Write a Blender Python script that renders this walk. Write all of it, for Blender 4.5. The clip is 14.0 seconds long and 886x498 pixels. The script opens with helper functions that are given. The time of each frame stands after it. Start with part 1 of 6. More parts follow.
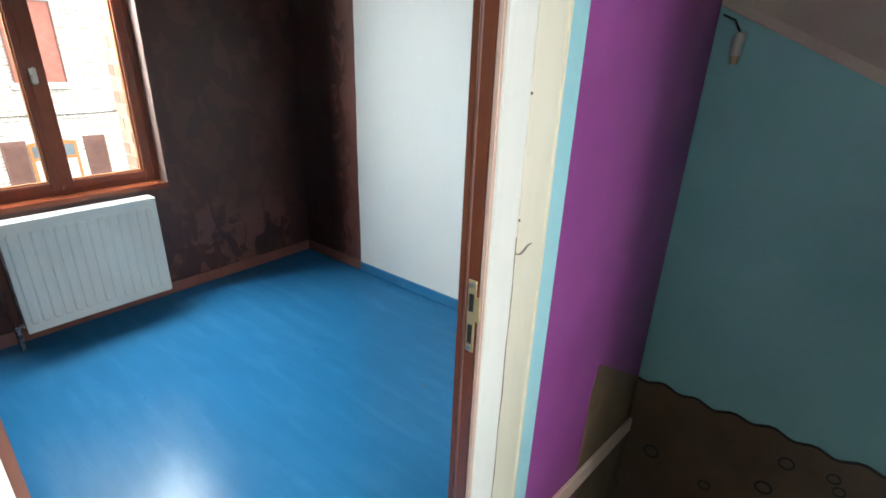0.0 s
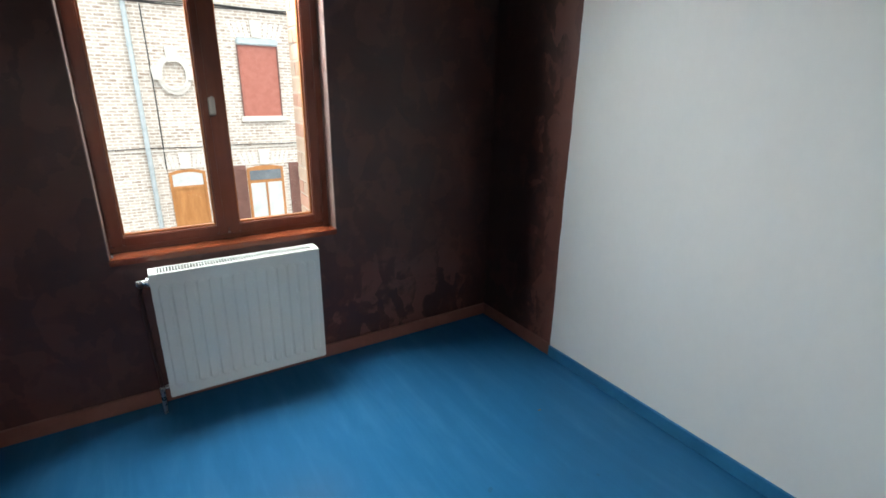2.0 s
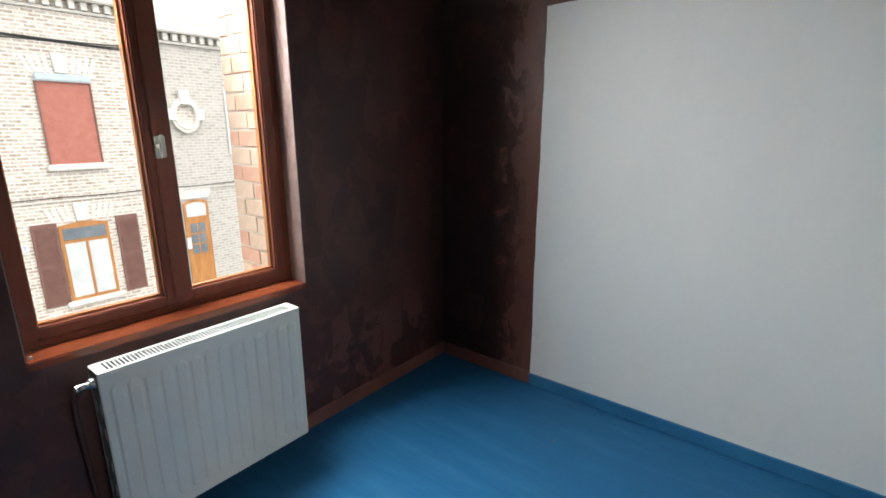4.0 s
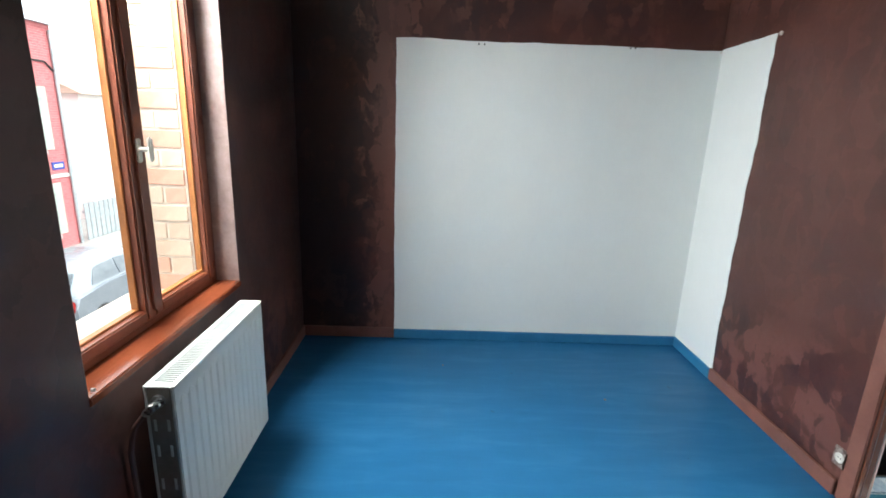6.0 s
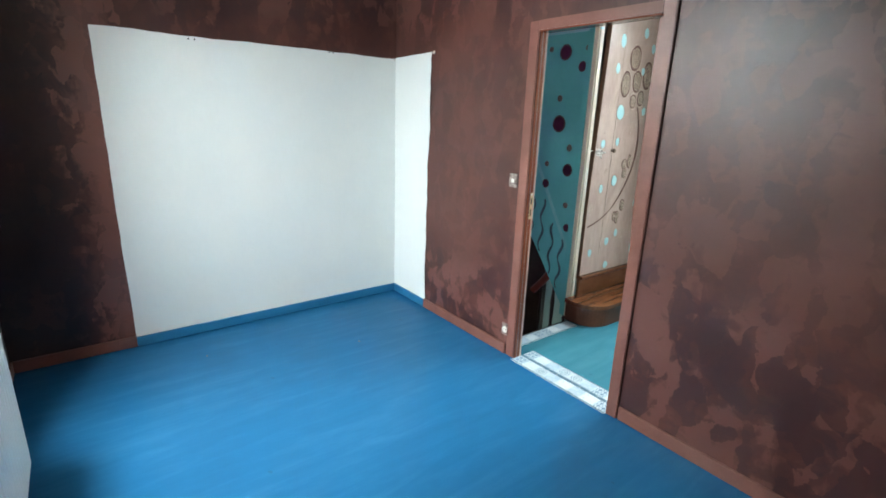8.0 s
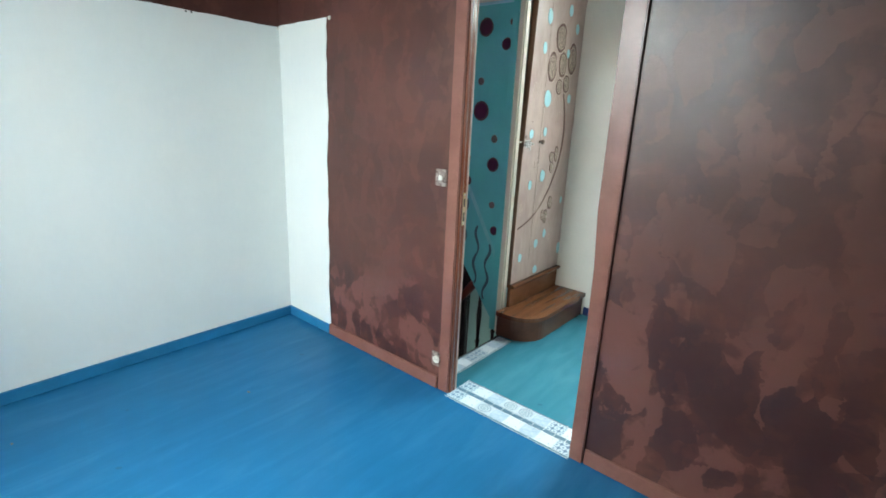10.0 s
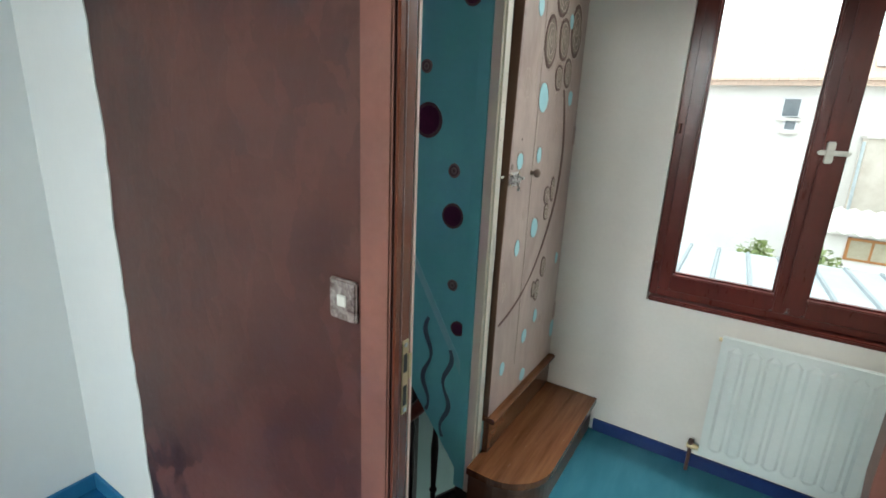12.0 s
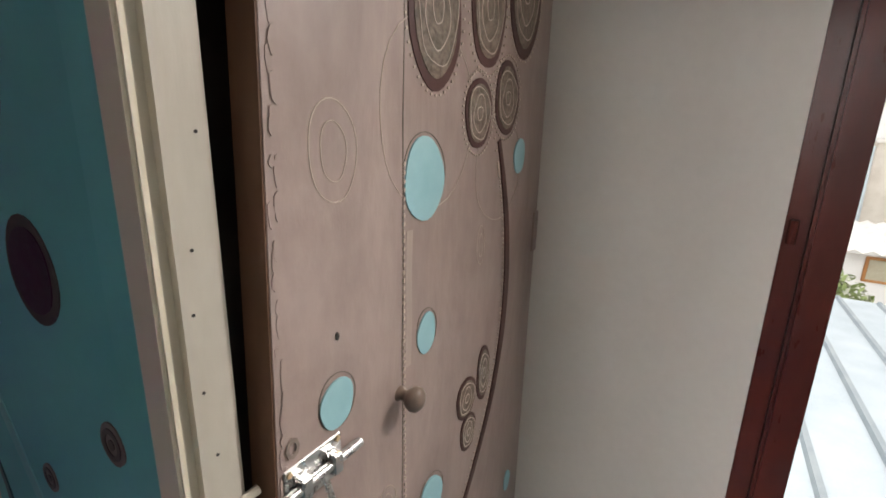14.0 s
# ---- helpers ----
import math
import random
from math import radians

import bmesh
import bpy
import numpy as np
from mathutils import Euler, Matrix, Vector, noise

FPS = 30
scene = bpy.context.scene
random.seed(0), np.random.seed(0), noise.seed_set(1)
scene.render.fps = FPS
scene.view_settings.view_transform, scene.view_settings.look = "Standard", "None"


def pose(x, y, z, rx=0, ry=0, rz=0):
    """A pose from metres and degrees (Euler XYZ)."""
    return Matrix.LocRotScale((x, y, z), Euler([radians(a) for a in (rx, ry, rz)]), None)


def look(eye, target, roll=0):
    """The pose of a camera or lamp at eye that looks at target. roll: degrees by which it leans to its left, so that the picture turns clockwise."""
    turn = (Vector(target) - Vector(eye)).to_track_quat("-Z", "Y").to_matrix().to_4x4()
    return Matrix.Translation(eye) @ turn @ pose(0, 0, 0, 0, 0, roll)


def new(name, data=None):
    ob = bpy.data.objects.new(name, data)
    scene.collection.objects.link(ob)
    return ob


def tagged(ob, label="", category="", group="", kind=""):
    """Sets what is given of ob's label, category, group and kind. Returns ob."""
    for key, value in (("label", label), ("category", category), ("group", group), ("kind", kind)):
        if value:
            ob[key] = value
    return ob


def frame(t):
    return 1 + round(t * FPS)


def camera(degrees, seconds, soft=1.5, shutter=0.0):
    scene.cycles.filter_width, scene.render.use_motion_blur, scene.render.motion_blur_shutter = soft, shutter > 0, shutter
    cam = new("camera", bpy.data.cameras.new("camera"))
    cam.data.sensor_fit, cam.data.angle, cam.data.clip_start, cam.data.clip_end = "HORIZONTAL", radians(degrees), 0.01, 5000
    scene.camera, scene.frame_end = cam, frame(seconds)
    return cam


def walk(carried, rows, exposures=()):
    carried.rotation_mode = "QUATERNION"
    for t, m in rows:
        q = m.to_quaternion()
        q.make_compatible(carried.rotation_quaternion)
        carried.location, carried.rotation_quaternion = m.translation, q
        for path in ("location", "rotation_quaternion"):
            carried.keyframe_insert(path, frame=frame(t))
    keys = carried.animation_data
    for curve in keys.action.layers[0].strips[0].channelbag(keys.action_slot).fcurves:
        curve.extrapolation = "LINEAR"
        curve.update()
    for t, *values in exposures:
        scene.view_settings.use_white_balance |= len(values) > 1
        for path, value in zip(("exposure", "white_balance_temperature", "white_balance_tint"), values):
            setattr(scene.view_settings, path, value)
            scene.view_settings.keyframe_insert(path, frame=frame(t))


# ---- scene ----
# ---- camera ----
cam = camera(85.4, 14.0, soft=1.7)
PATH = [
    (0, (-2.256, -0.507, 1.528), (-0.789, 0.629, 0.782), 2.1),
    (0.2, (-2.169, -0.421, 1.534), (-0.884, 0.889, 0.737), 0.3),
    (0.5, (-2.111, -0.324, 1.507), (-0.99, 1.154, 0.76), 1.2),
    (1, (-1.961, -0.159, 1.506), (-0.954, 1.406, 0.774), 1.3),
    (1.5, (-1.865, 0.032, 1.492), (-0.845, 1.609, 0.806), 1.3),
    (2, (-1.837, 0.288, 1.463), (-0.823, 1.888, 0.821), 1.0),
    (2.5, (-1.832, 0.525, 1.461), (-0.815, 2.13, 0.834), 1.1),
    (3, (-1.895, 0.681, 1.438), (-0.799, 2.264, 0.899), 1.0),
    (3.5, (-2.054, 0.784, 1.436), (-0.74, 2.207, 0.939), 0.7),
    (3.7, (-2.125, 0.797, 1.428), (-0.729, 2.142, 0.935), 0.3),
    (5.8, (-3.138, 1.67, 1.489), (-1.205, 1.755, 0.983), 2.0),
    (6, (-3.164, 1.74, 1.478), (-1.228, 1.707, 0.977), 2.0),
    (6.5, (-3.178, 1.923, 1.479), (-1.271, 1.597, 0.968), 2.0),
    (7, (-3.288, 2.115, 1.53), (-1.456, 1.517, 0.997), 1.9),
    (7.5, (-3.43, 2.239, 1.577), (-1.73, 1.345, 1.018), 1.8),
    (8, (-3.54, 2.179, 1.582), (-2.016, 1.006, 1.032), 2.0),
    (8.2, (-3.544, 2.157, 1.588), (-2.091, 0.898, 1.036), 2.1),
    (10.3, (-2.805, 1.725, 1.493), (-1.583, 0.239, 0.946), 2.7),
    (10.5, (-2.689, 1.616, 1.517), (-1.465, 0.133, 0.967), 2.6),
    (11, (-2.466, 1.345, 1.535), (-1.242, -0.137, 0.98), 2.8),
    (11.5, (-2.252, 1.008, 1.553), (-1.103, -0.534, 1.005), 2.7),
    (12, (-2.048, 0.654, 1.546), (-1.025, -0.977, 1.004), 2.6),
    (12.5, (-1.898, 0.308, 1.566), (-1.026, -1.412, 1.035), 2.5),
    (13, (-1.81, -0.049, 1.572), (-1.027, -1.814, 1.05), 2.4),
    (13.3, (-1.756, -0.253, 1.603), (-0.996, -2.027, 1.079), 2.4),
    (13.5, (-1.761, -0.39, 1.638), (-0.947, -2.131, 1.084), 2.3),
    (13.6, (-1.751, -0.45, 1.635), (-0.894, -2.178, 1.108), 1.4),
    (14, (-1.657, -0.671, 1.699), (-0.672, -2.329, 1.171), 1.5),
]
walk(cam, [(t, look(eye, target, roll)) for t, eye, target, roll in PATH], exposures=((0, 0.95, 6300, 2), (1, 0.58, 6400, 4), (1.5, 0.46, 6400, 5), (2.5, 0.28, 6500, 6), (3.5, 0.26, 6600, 8), (6.5, 0.82, 6300, 3), (8, 1.1, 6200, 0), (10.5, 0.98, 6100, -4), (11.5, 0.62, 6200, -1), (12, 0.42, 6300, 0), (12.5, 0.34, 6400, 2), (13, 0.38, 6500, 4), (13.5, 0.34, 6700, 12), (14, 0.04, 6900, 13)))

# ---- light ----
world = bpy.data.worlds.new("overcast_sky")
scene.world = world
world.use_nodes = True
wt = world.node_tree
sky = wt.nodes.new("ShaderNodeTexSky")
sky.sky_type, sky.sun_disc = "NISHITA", False
sky.sun_elevation, sky.sun_rotation = radians(52), radians(160)
sky.dust_density = 4.0
cloud = wt.nodes.new("ShaderNodeMix")
cloud.data_type = "RGBA"
cloud.inputs[0].default_value = 0.8
cloud.inputs[7].default_value = (9.0, 9.3, 9.6, 1)
wt.links.new(sky.outputs[0], cloud.inputs[6])
wt.links.new(cloud.outputs[2], wt.nodes["Background"].inputs[0])
wt.nodes["Background"].inputs[1].default_value = 0.25

sun = new("sun", bpy.data.lights.new("sun", "SUN"))
sun.data.energy, sun.data.angle, sun.data.color = 0.95, radians(40), (1.0, 0.96, 0.9)
sun.matrix_world = look((2, -6, 9), (0, 0, 0))


def window_light(name, eye, target, wide, high, watts, colour):
    """Sky light falling in at a window."""
    lamp = new(name, bpy.data.lights.new(name, "AREA"))
    lamp.data.shape, lamp.data.size, lamp.data.size_y = "RECTANGLE", wide, high
    lamp.data.energy, lamp.data.color, lamp.data.spread = watts, colour, radians(114)
    lamp.matrix_world = look(eye, target)


window_light("sky_light_street", (-1.51, 3.0, 2.25), (-1.2, 0.85, 0.36), 0.88, 0.46, 37, (0.95, 0.98, 1.0))
window_light("sky_light_yard", (-2.29, -1.87, 2.40), (-2.0, -0.2, 0.5), 0.95, 0.18, 15.5, (1.0, 0.98, 0.95))


# ---- materials ----
def nodes(name):
    m = bpy.data.materials.new(name)
    m.use_nodes = True
    t = m.node_tree
    return m, t, t.nodes["Principled BSDF"]


def node(t, kind, **values):
    n = t.nodes.new(kind)
    for key, value in values.items():
        n.inputs[key.replace("_", " ")].default_value = value
    return n


def link(t, a, b):
    t.links.new(a, b)


def ramp(t, source, stops):
    n = t.nodes.new("ShaderNodeValToRGB")
    link(t, source, n.inputs[0])
    e = n.color_ramp.elements
    while len(e) < len(stops):
        e.new(0.5)
    for k, (at, c) in zip(e, stops):
        k.position, k.color = at, (*c, 1)
    return n.outputs[0]


def mixed(t, fac, a, b):
    n = t.nodes.new("ShaderNodeMix")
    n.data_type = "RGBA"
    for i, v in ((0, fac), (6, a), (7, b)):
        if hasattr(v, "is_linked"):
            link(t, v, n.inputs[i])
        else:
            n.inputs[i].default_value = v if i == 0 else (*v, 1)
    return n.outputs[2]


def maths(t, op, a, b=0.0):
    n = t.nodes.new("ShaderNodeMath")
    n.operation = op
    for i, v in enumerate((a, b)):
        if hasattr(v, "is_linked"):
            link(t, v, n.inputs[i])
        else:
            n.inputs[i].default_value = v
    return n.outputs[0]


def coords(t, scale=(1, 1, 1)):
    c = t.nodes.new("ShaderNodeTexCoord")
    m = t.nodes.new("ShaderNodeMapping")
    m.inputs["Scale"].default_value = scale
    link(t, c.outputs["Object"], m.inputs["Vector"])
    return m.outputs[0]


def noisy(t, vec, scale, detail=5.0, rough=0.55, bend=0.0):
    n = node(t, "ShaderNodeTexNoise", Scale=scale, Detail=detail, Roughness=rough, Distortion=bend)
    link(t, vec, n.inputs["Vector"])
    return n.outputs[0]


def bumped(t, bsdf, height, strength, distance=0.01):
    b = node(t, "ShaderNodeBump", Strength=strength, Distance=distance)
    link(t, height, b.inputs["Height"])
    link(t, b.outputs[0], bsdf.inputs["Normal"])


def plain(name, a, b, scale=6.0, rough=0.5, metal=0.0, bump=0.15, stretch=(1, 1, 1), grain=60.0, bend=0.0):
    """Paint, wood, metal or stone: two tones at two scales, with grain and fine relief."""
    m, t, s = nodes(name)
    v = coords(t, stretch)
    big, fine = noisy(t, v, scale, 6, 0.6, bend), noisy(t, v, grain, 4, 0.6)
    both = maths(t, "ADD", maths(t, "MULTIPLY", big, 0.75), maths(t, "MULTIPLY", fine, 0.25))
    link(t, ramp(t, both, [(0.36, a), (0.64, b)]), s.inputs["Base Color"])
    link(t, maths(t, "ADD", rough - 0.08, maths(t, "MULTIPLY", fine, 0.16)), s.inputs["Roughness"])
    s.inputs["Metallic"].default_value = metal
    bumped(t, s, both, bump, 0.004)
    return m


def trowelled(name):
    """Glossy chocolate stucco, smooth and cloudy, with brushed smears along its edges."""
    m, t, s = nodes(name)
    v = coords(t)
    cloudy = noisy(t, v, 1.7, 7, 0.62, 0.5)
    fine = noisy(t, v, 45, 5, 0.65)
    base = ramp(t, cloudy, [(0.3, (0.042, 0.0135, 0.0105)), (0.5, (0.063, 0.0205, 0.0155)), (0.7, (0.087, 0.0295, 0.0215))])

    def strokes(turn, scale, squash):
        c = t.nodes.new("ShaderNodeTexCoord")
        k = t.nodes.new("ShaderNodeMapping")
        k.inputs["Rotation"].default_value = (turn, turn * 0.9, 0)
        k.inputs["Scale"].default_value = squash
        link(t, c.outputs["Object"], k.inputs["Vector"])
        return noisy(t, k.outputs[0], scale, 4, 0.5, 1.1)
    brush = maths(t, "ADD", maths(t, "MULTIPLY", strokes(0.8, 8.5, (1, 1, 0.55)), 0.5), maths(t, "MULTIPLY", strokes(-0.5, 7.5, (0.5, 0.5, 1)), 0.5))
    wobble = t.nodes.new("ShaderNodeTexNoise")
    for key, value in (("Scale", 5.0), ("Detail", 5.0), ("Roughness", 0.6)):
        wobble.inputs[key].default_value = value
    link(t, v, wobble.inputs["Vector"])

    def patches(turn, scale, squash):
        """Overlapping trowel patches: one tone a patch, with wandering edges."""
        push = t.nodes.new("ShaderNodeVectorMath")
        push.operation = "MULTIPLY_ADD"
        push.inputs[1].default_value = (0.16, 0.16, 0.16)
        link(t, wobble.outputs["Color"], push.inputs[0])
        link(t, v, push.inputs[2])
        k = t.nodes.new("ShaderNodeMapping")
        k.inputs["Rotation"].default_value = (turn, turn * 0.8, 0)
        k.inputs["Scale"].default_value = squash
        link(t, push.outputs[0], k.inputs["Vector"])
        cell = node(t, "ShaderNodeTexVoronoi", Scale=scale, Randomness=1.0)
        link(t, k.outputs[0], cell.inputs["Vector"])
        tone = t.nodes.new("ShaderNodeSeparateXYZ")
        link(t, cell.outputs["Color"], tone.inputs[0])
        return tone.outputs[0]
    laid = maths(t, "ADD", maths(t, "MULTIPLY", patches(0.7, 7.0, (1.3, 1.3, 0.7)), 0.5), maths(t, "MULTIPLY", patches(-0.9, 10.5, (1.0, 1.0, 0.6)), 0.5))
    sweep = maths(t, "ADD", maths(t, "MULTIPLY", brush, 0.52), maths(t, "ADD", maths(t, "MULTIPLY", laid, 0.38), 0.05))
    sep = t.nodes.new("ShaderNodeSeparateXYZ")
    link(t, v, sep.inputs[0])

    def fade(source, near, far):
        r = node(t, "ShaderNodeMapRange")
        r.interpolation_type = "SMOOTHSTEP"
        link(t, source, r.inputs[0])
        for i, x in ((1, near), (2, far), (3, 1.0), (4, 0.0)):
            r.inputs[i].default_value = x
        return r.outputs[0]
    wander = maths(t, "MULTIPLY", maths(t, "SUBTRACT", cloudy, 0.5), 0.9)
    tall = maths(t, "MULTIPLY", maths(t, "MULTIPLY", maths(t, "LESS_THAN", sep.outputs[0], -2.28), maths(t, "LESS_THAN", sep.outputs[1], 1.0)), 0.35)
    low = fade(maths(t, "ADD", maths(t, "SUBTRACT", sep.outputs[2], tall), wander), 0.30, 0.72)
    plainer = maths(t, "MULTIPLY", maths(t, "GREATER_THAN", sep.outputs[1], 2.6), maths(t, "LESS_THAN", sep.outputs[0], -1.85))
    low = maths(t, "MULTIPLY", low, maths(t, "SUBTRACT", 1.0, maths(t, "MULTIPLY", plainer, 0.7)))
    high = fade(maths(t, "ADD", maths(t, "SUBTRACT", CUT_TOP, sep.outputs[2]), wander), 0.0, 0.22)
    side = fade(maths(t, "ADD", maths(t, "ABSOLUTE", maths(t, "SUBTRACT", sep.outputs[1], CUT_SIDE)), maths(t, "MULTIPLY", wander, 0.5)), 0.05, 0.22)
    street = maths(t, "MULTIPLY", fade(maths(t, "SUBTRACT", 2.66, sep.outputs[1]), 0.02, 0.03), 0.32)
    edge = maths(t, "MAXIMUM", maths(t, "MAXIMUM", low, maths(t, "MULTIPLY", high, 0.8)), maths(t, "MAXIMUM", side, street))
    edge = maths(t, "MULTIPLY", maths(t, "MAXIMUM", edge, maths(t, "ADD", 0.24, maths(t, "MULTIPLY", tall, 0.5))), maths(t, "SUBTRACT", 1.0, maths(t, "MULTIPLY", tall, 0.5)))
    dark = maths(t, "MULTIPLY", ramp(t, sweep, [(0.445, (1, 1, 1)), (0.485, (0, 0, 0))]), edge)
    pale = maths(t, "MULTIPLY", ramp(t, sweep, [(0.51, (0, 0, 0)), (0.55, (1, 1, 1))]), edge)
    c = mixed(t, maths(t, "MULTIPLY", dark, 0.62), base, (0.03, 0.0115, 0.014))
    c = mixed(t, maths(t, "MULTIPLY", pale, 0.8), c, (0.14, 0.055, 0.043))
    swept = maths(t, "MULTIPLY", maths(t, "SUBTRACT", sweep, 0.5), 0.7)
    band = fade(maths(t, "ADD", maths(t, "ABSOLUTE", maths(t, "SUBTRACT", sep.outputs[1], CUT_SIDE)), maths(t, "MULTIPLY", swept, 1.3)), 0.05, 0.105)
    c = mixed(t, maths(t, "MULTIPLY", band, 0.8), c, (0.17, 0.068, 0.049))
    # north-east corner: dark paint, with the window wall's shade mixed into the colour
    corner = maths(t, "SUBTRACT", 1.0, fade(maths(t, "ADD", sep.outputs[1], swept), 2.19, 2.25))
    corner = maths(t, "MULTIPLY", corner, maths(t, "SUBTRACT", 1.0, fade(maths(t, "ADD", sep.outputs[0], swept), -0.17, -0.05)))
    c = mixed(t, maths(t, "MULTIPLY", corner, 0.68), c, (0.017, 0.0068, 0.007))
    link(t, c, s.inputs["Base Color"])
    link(t, maths(t, "ADD", 0.26, maths(t, "MULTIPLY", maths(t, "ADD", sweep, fine), 0.17)), s.inputs["Roughness"])
    s.inputs["Specular IOR Level"].default_value = 0.48
    bumped(t, s, maths(t, "ADD", sweep, maths(t, "MULTIPLY", fine, 0.3)), 0.34, 0.006)
    return m


CUT_TOP, CUT_SIDE = 2.25, 2.04     # where the brown was cut in by brush above and beside the white field


def painted_floor(name, a, b, c, along):
    """Worn gloss paint on boards: long soft streaks, scuffs and specks."""
    m, t, s = nodes(name)
    long = noisy(t, coords(t, along), 5.5, 5, 0.6, 0.5)
    broad = noisy(t, coords(t), 1.3, 4, 0.55)
    fine = noisy(t, coords(t), 90, 4, 0.7)
    col = ramp(t, maths(t, "ADD", maths(t, "MULTIPLY", long, 0.6), maths(t, "MULTIPLY", broad, 0.4)),
               [(0.30, a), (0.5, b), (0.74, c)])
    speck = ramp(t, noisy(t, coords(t), 14, 1, 0.4), [(0.785, (0, 0, 0)), (0.80, (1, 1, 1))])
    link(t, mixed(t, maths(t, "MULTIPLY", speck, 0.4), col, (0.02, 0.05, 0.08)), s.inputs["Base Color"])
    link(t, maths(t, "ADD", 0.17, maths(t, "MULTIPLY", long, 0.1)), s.inputs["Roughness"])
    s.inputs["Specular IOR Level"].default_value = 0.085
    bumped(t, s, maths(t, "ADD", maths(t, "MULTIPLY", long, 0.3), maths(t, "MULTIPLY", fine, 0.1)), 0.03, 0.003)
    return m


def brickwork(name, a, b, mortar, high=0.075, wide=0.22, across="x", bump=0.5):
    """Far brickwork, courses along one axis of a wall."""
    m, t, s = nodes(name)
    v = coords(t)
    sep, com = t.nodes.new("ShaderNodeSeparateXYZ"), t.nodes.new("ShaderNodeCombineXYZ")
    link(t, v, sep.inputs[0])
    link(t, sep.outputs[0 if across == "x" else 1], com.inputs[0])
    link(t, sep.outputs[2], com.inputs[1])
    k = node(t, "ShaderNodeTexBrick", Scale=1.0, Mortar_Size=0.012, Mortar_Smooth=0.3, Bias=0.0, Brick_Width=wide, Row_Height=high)
    k.inputs["Color1"].default_value, k.inputs["Color2"].default_value = (*a, 1), (*b, 1)
    k.inputs["Mortar"].default_value = (*mortar, 1)
    link(t, com.outputs[0], k.inputs["Vector"])
    worn = noisy(t, v, 1.4, 6, 0.65)
    tone = noisy(t, v, 9, 3, 0.6)
    c = mixed(t, ramp(t, tone, [(0.42, (0, 0, 0)), (0.66, (0.55, 0.55, 0.55))]), k.outputs[0], mortar)
    link(t, mixed(t, maths(t, "MULTIPLY", worn, 0.3), c, a), s.inputs["Base Color"])
    s.inputs["Roughness"].default_value = 0.9
    bumped(t, s, k.outputs[1], -bump, 0.01)
    return m


def clear_glass(name, tint=(1, 1, 1)):
    m, t, s = nodes(name)
    s.inputs["Base Color"].default_value = (*tint, 1)
    s.inputs["Transmission Weight"].default_value = 1.0
    s.inputs["Roughness"].default_value = 0.0
    s.inputs["IOR"].default_value = 1.05
    return m


def tile_pattern(name, kind, a, b):
    """A printed cement-tile motif, laid out from the middle of one tile."""
    m, t, s = nodes(name)
    v = coords(t)
    sep = t.nodes.new("ShaderNodeSeparateXYZ")
    link(t, v, sep.inputs[0])
    x, y = sep.outputs[0], sep.outputs[1]
    def length(p, q):
        return maths(t, "SQRT", maths(t, "ADD", maths(t, "MULTIPLY", p, p), maths(t, "MULTIPLY", q, q)))
    if kind == "rings":
        r, turn = length(x, y), maths(t, "ARCTAN2", y, x)
        lobes = maths(t, "MULTIPLY", maths(t, "COSINE", maths(t, "MULTIPLY", turn, 8.0)), 0.9)
        w = maths(t, "MULTIPLY", maths(t, "SINE", maths(t, "ADD", maths(t, "MULTIPLY", r, 420.0), lobes)), maths(t, "LESS_THAN", r, 0.036))
        w = maths(t, "MULTIPLY", w, 0.7)
    elif kind == "lattice":
        fx, fy = (maths(t, "SUBTRACT", maths(t, "FRACT", maths(t, "ADD", maths(t, "DIVIDE", q, 0.034), 10.5)), 0.5) for q in (x, y))
        w = maths(t, "SUBTRACT", 0.3, maths(t, "ABSOLUTE", maths(t, "SUBTRACT", length(fx, fy), 0.3)))
    else:
        near = length(maths(t, "SUBTRACT", maths(t, "ABSOLUTE", x), 0.024), maths(t, "SUBTRACT", maths(t, "ABSOLUTE", y), 0.022))
        tip = length(maths(t, "SUBTRACT", maths(t, "ABSOLUTE", x), 0.031), maths(t, "SUBTRACT", maths(t, "ABSOLUTE", y), 0.03))
        w = maths(t, "MAXIMUM", maths(t, "MULTIPLY", maths(t, "SUBTRACT", 0.005, near), 80.0), maths(t, "MULTIPLY", maths(t, "SUBTRACT", 0.0035, tip), 80.0))
    c = mixed(t, ramp(t, w, [(0.1, (0, 0, 0)), (0.2, (1, 1, 1))]), a, b)
    grime = noisy(t, v, 70, 4, 0.6)
    link(t, mixed(t, maths(t, "MULTIPLY", grime, 0.25), c, (0.4, 0.42, 0.42)), s.inputs["Base Color"])
    s.inputs["Roughness"].default_value = 0.35
    bumped(t, s, grime, 0.05, 0.002)
    return m


STUCCO = trowelled("chocolate_stucco")
BROWN_TRIM = plain("brown_gloss_paint", (0.15, 0.06, 0.045), (0.2, 0.085, 0.064), 5, 0.36, bump=0.2)
JAMB_BROWN = plain("jamb_paint", (0.16, 0.046, 0.023), (0.21, 0.066, 0.036), 4, 0.16, bump=0.05, stretch=(1, 1, 0.15))
JAMB_BROWN.node_tree.nodes["Principled BSDF"].inputs["Specular IOR Level"].default_value = 1.0
REVEAL = plain("reveal_stucco", (0.23, 0.15, 0.135), (0.36, 0.255, 0.23), 7, 0.4, bump=0.4, bend=1.2)
WHITE_WALL = plain("white_emulsion", (0.74, 0.755, 0.735), (0.785, 0.795, 0.77), 1.3, 0.6, bump=0.06, stretch=(1, 1, 0.6), grain=35)
LANDING_WHITE = plain("warm_white_emulsion", (0.69, 0.65, 0.60), (0.76, 0.72, 0.67), 1.8, 0.7, bump=0.12)
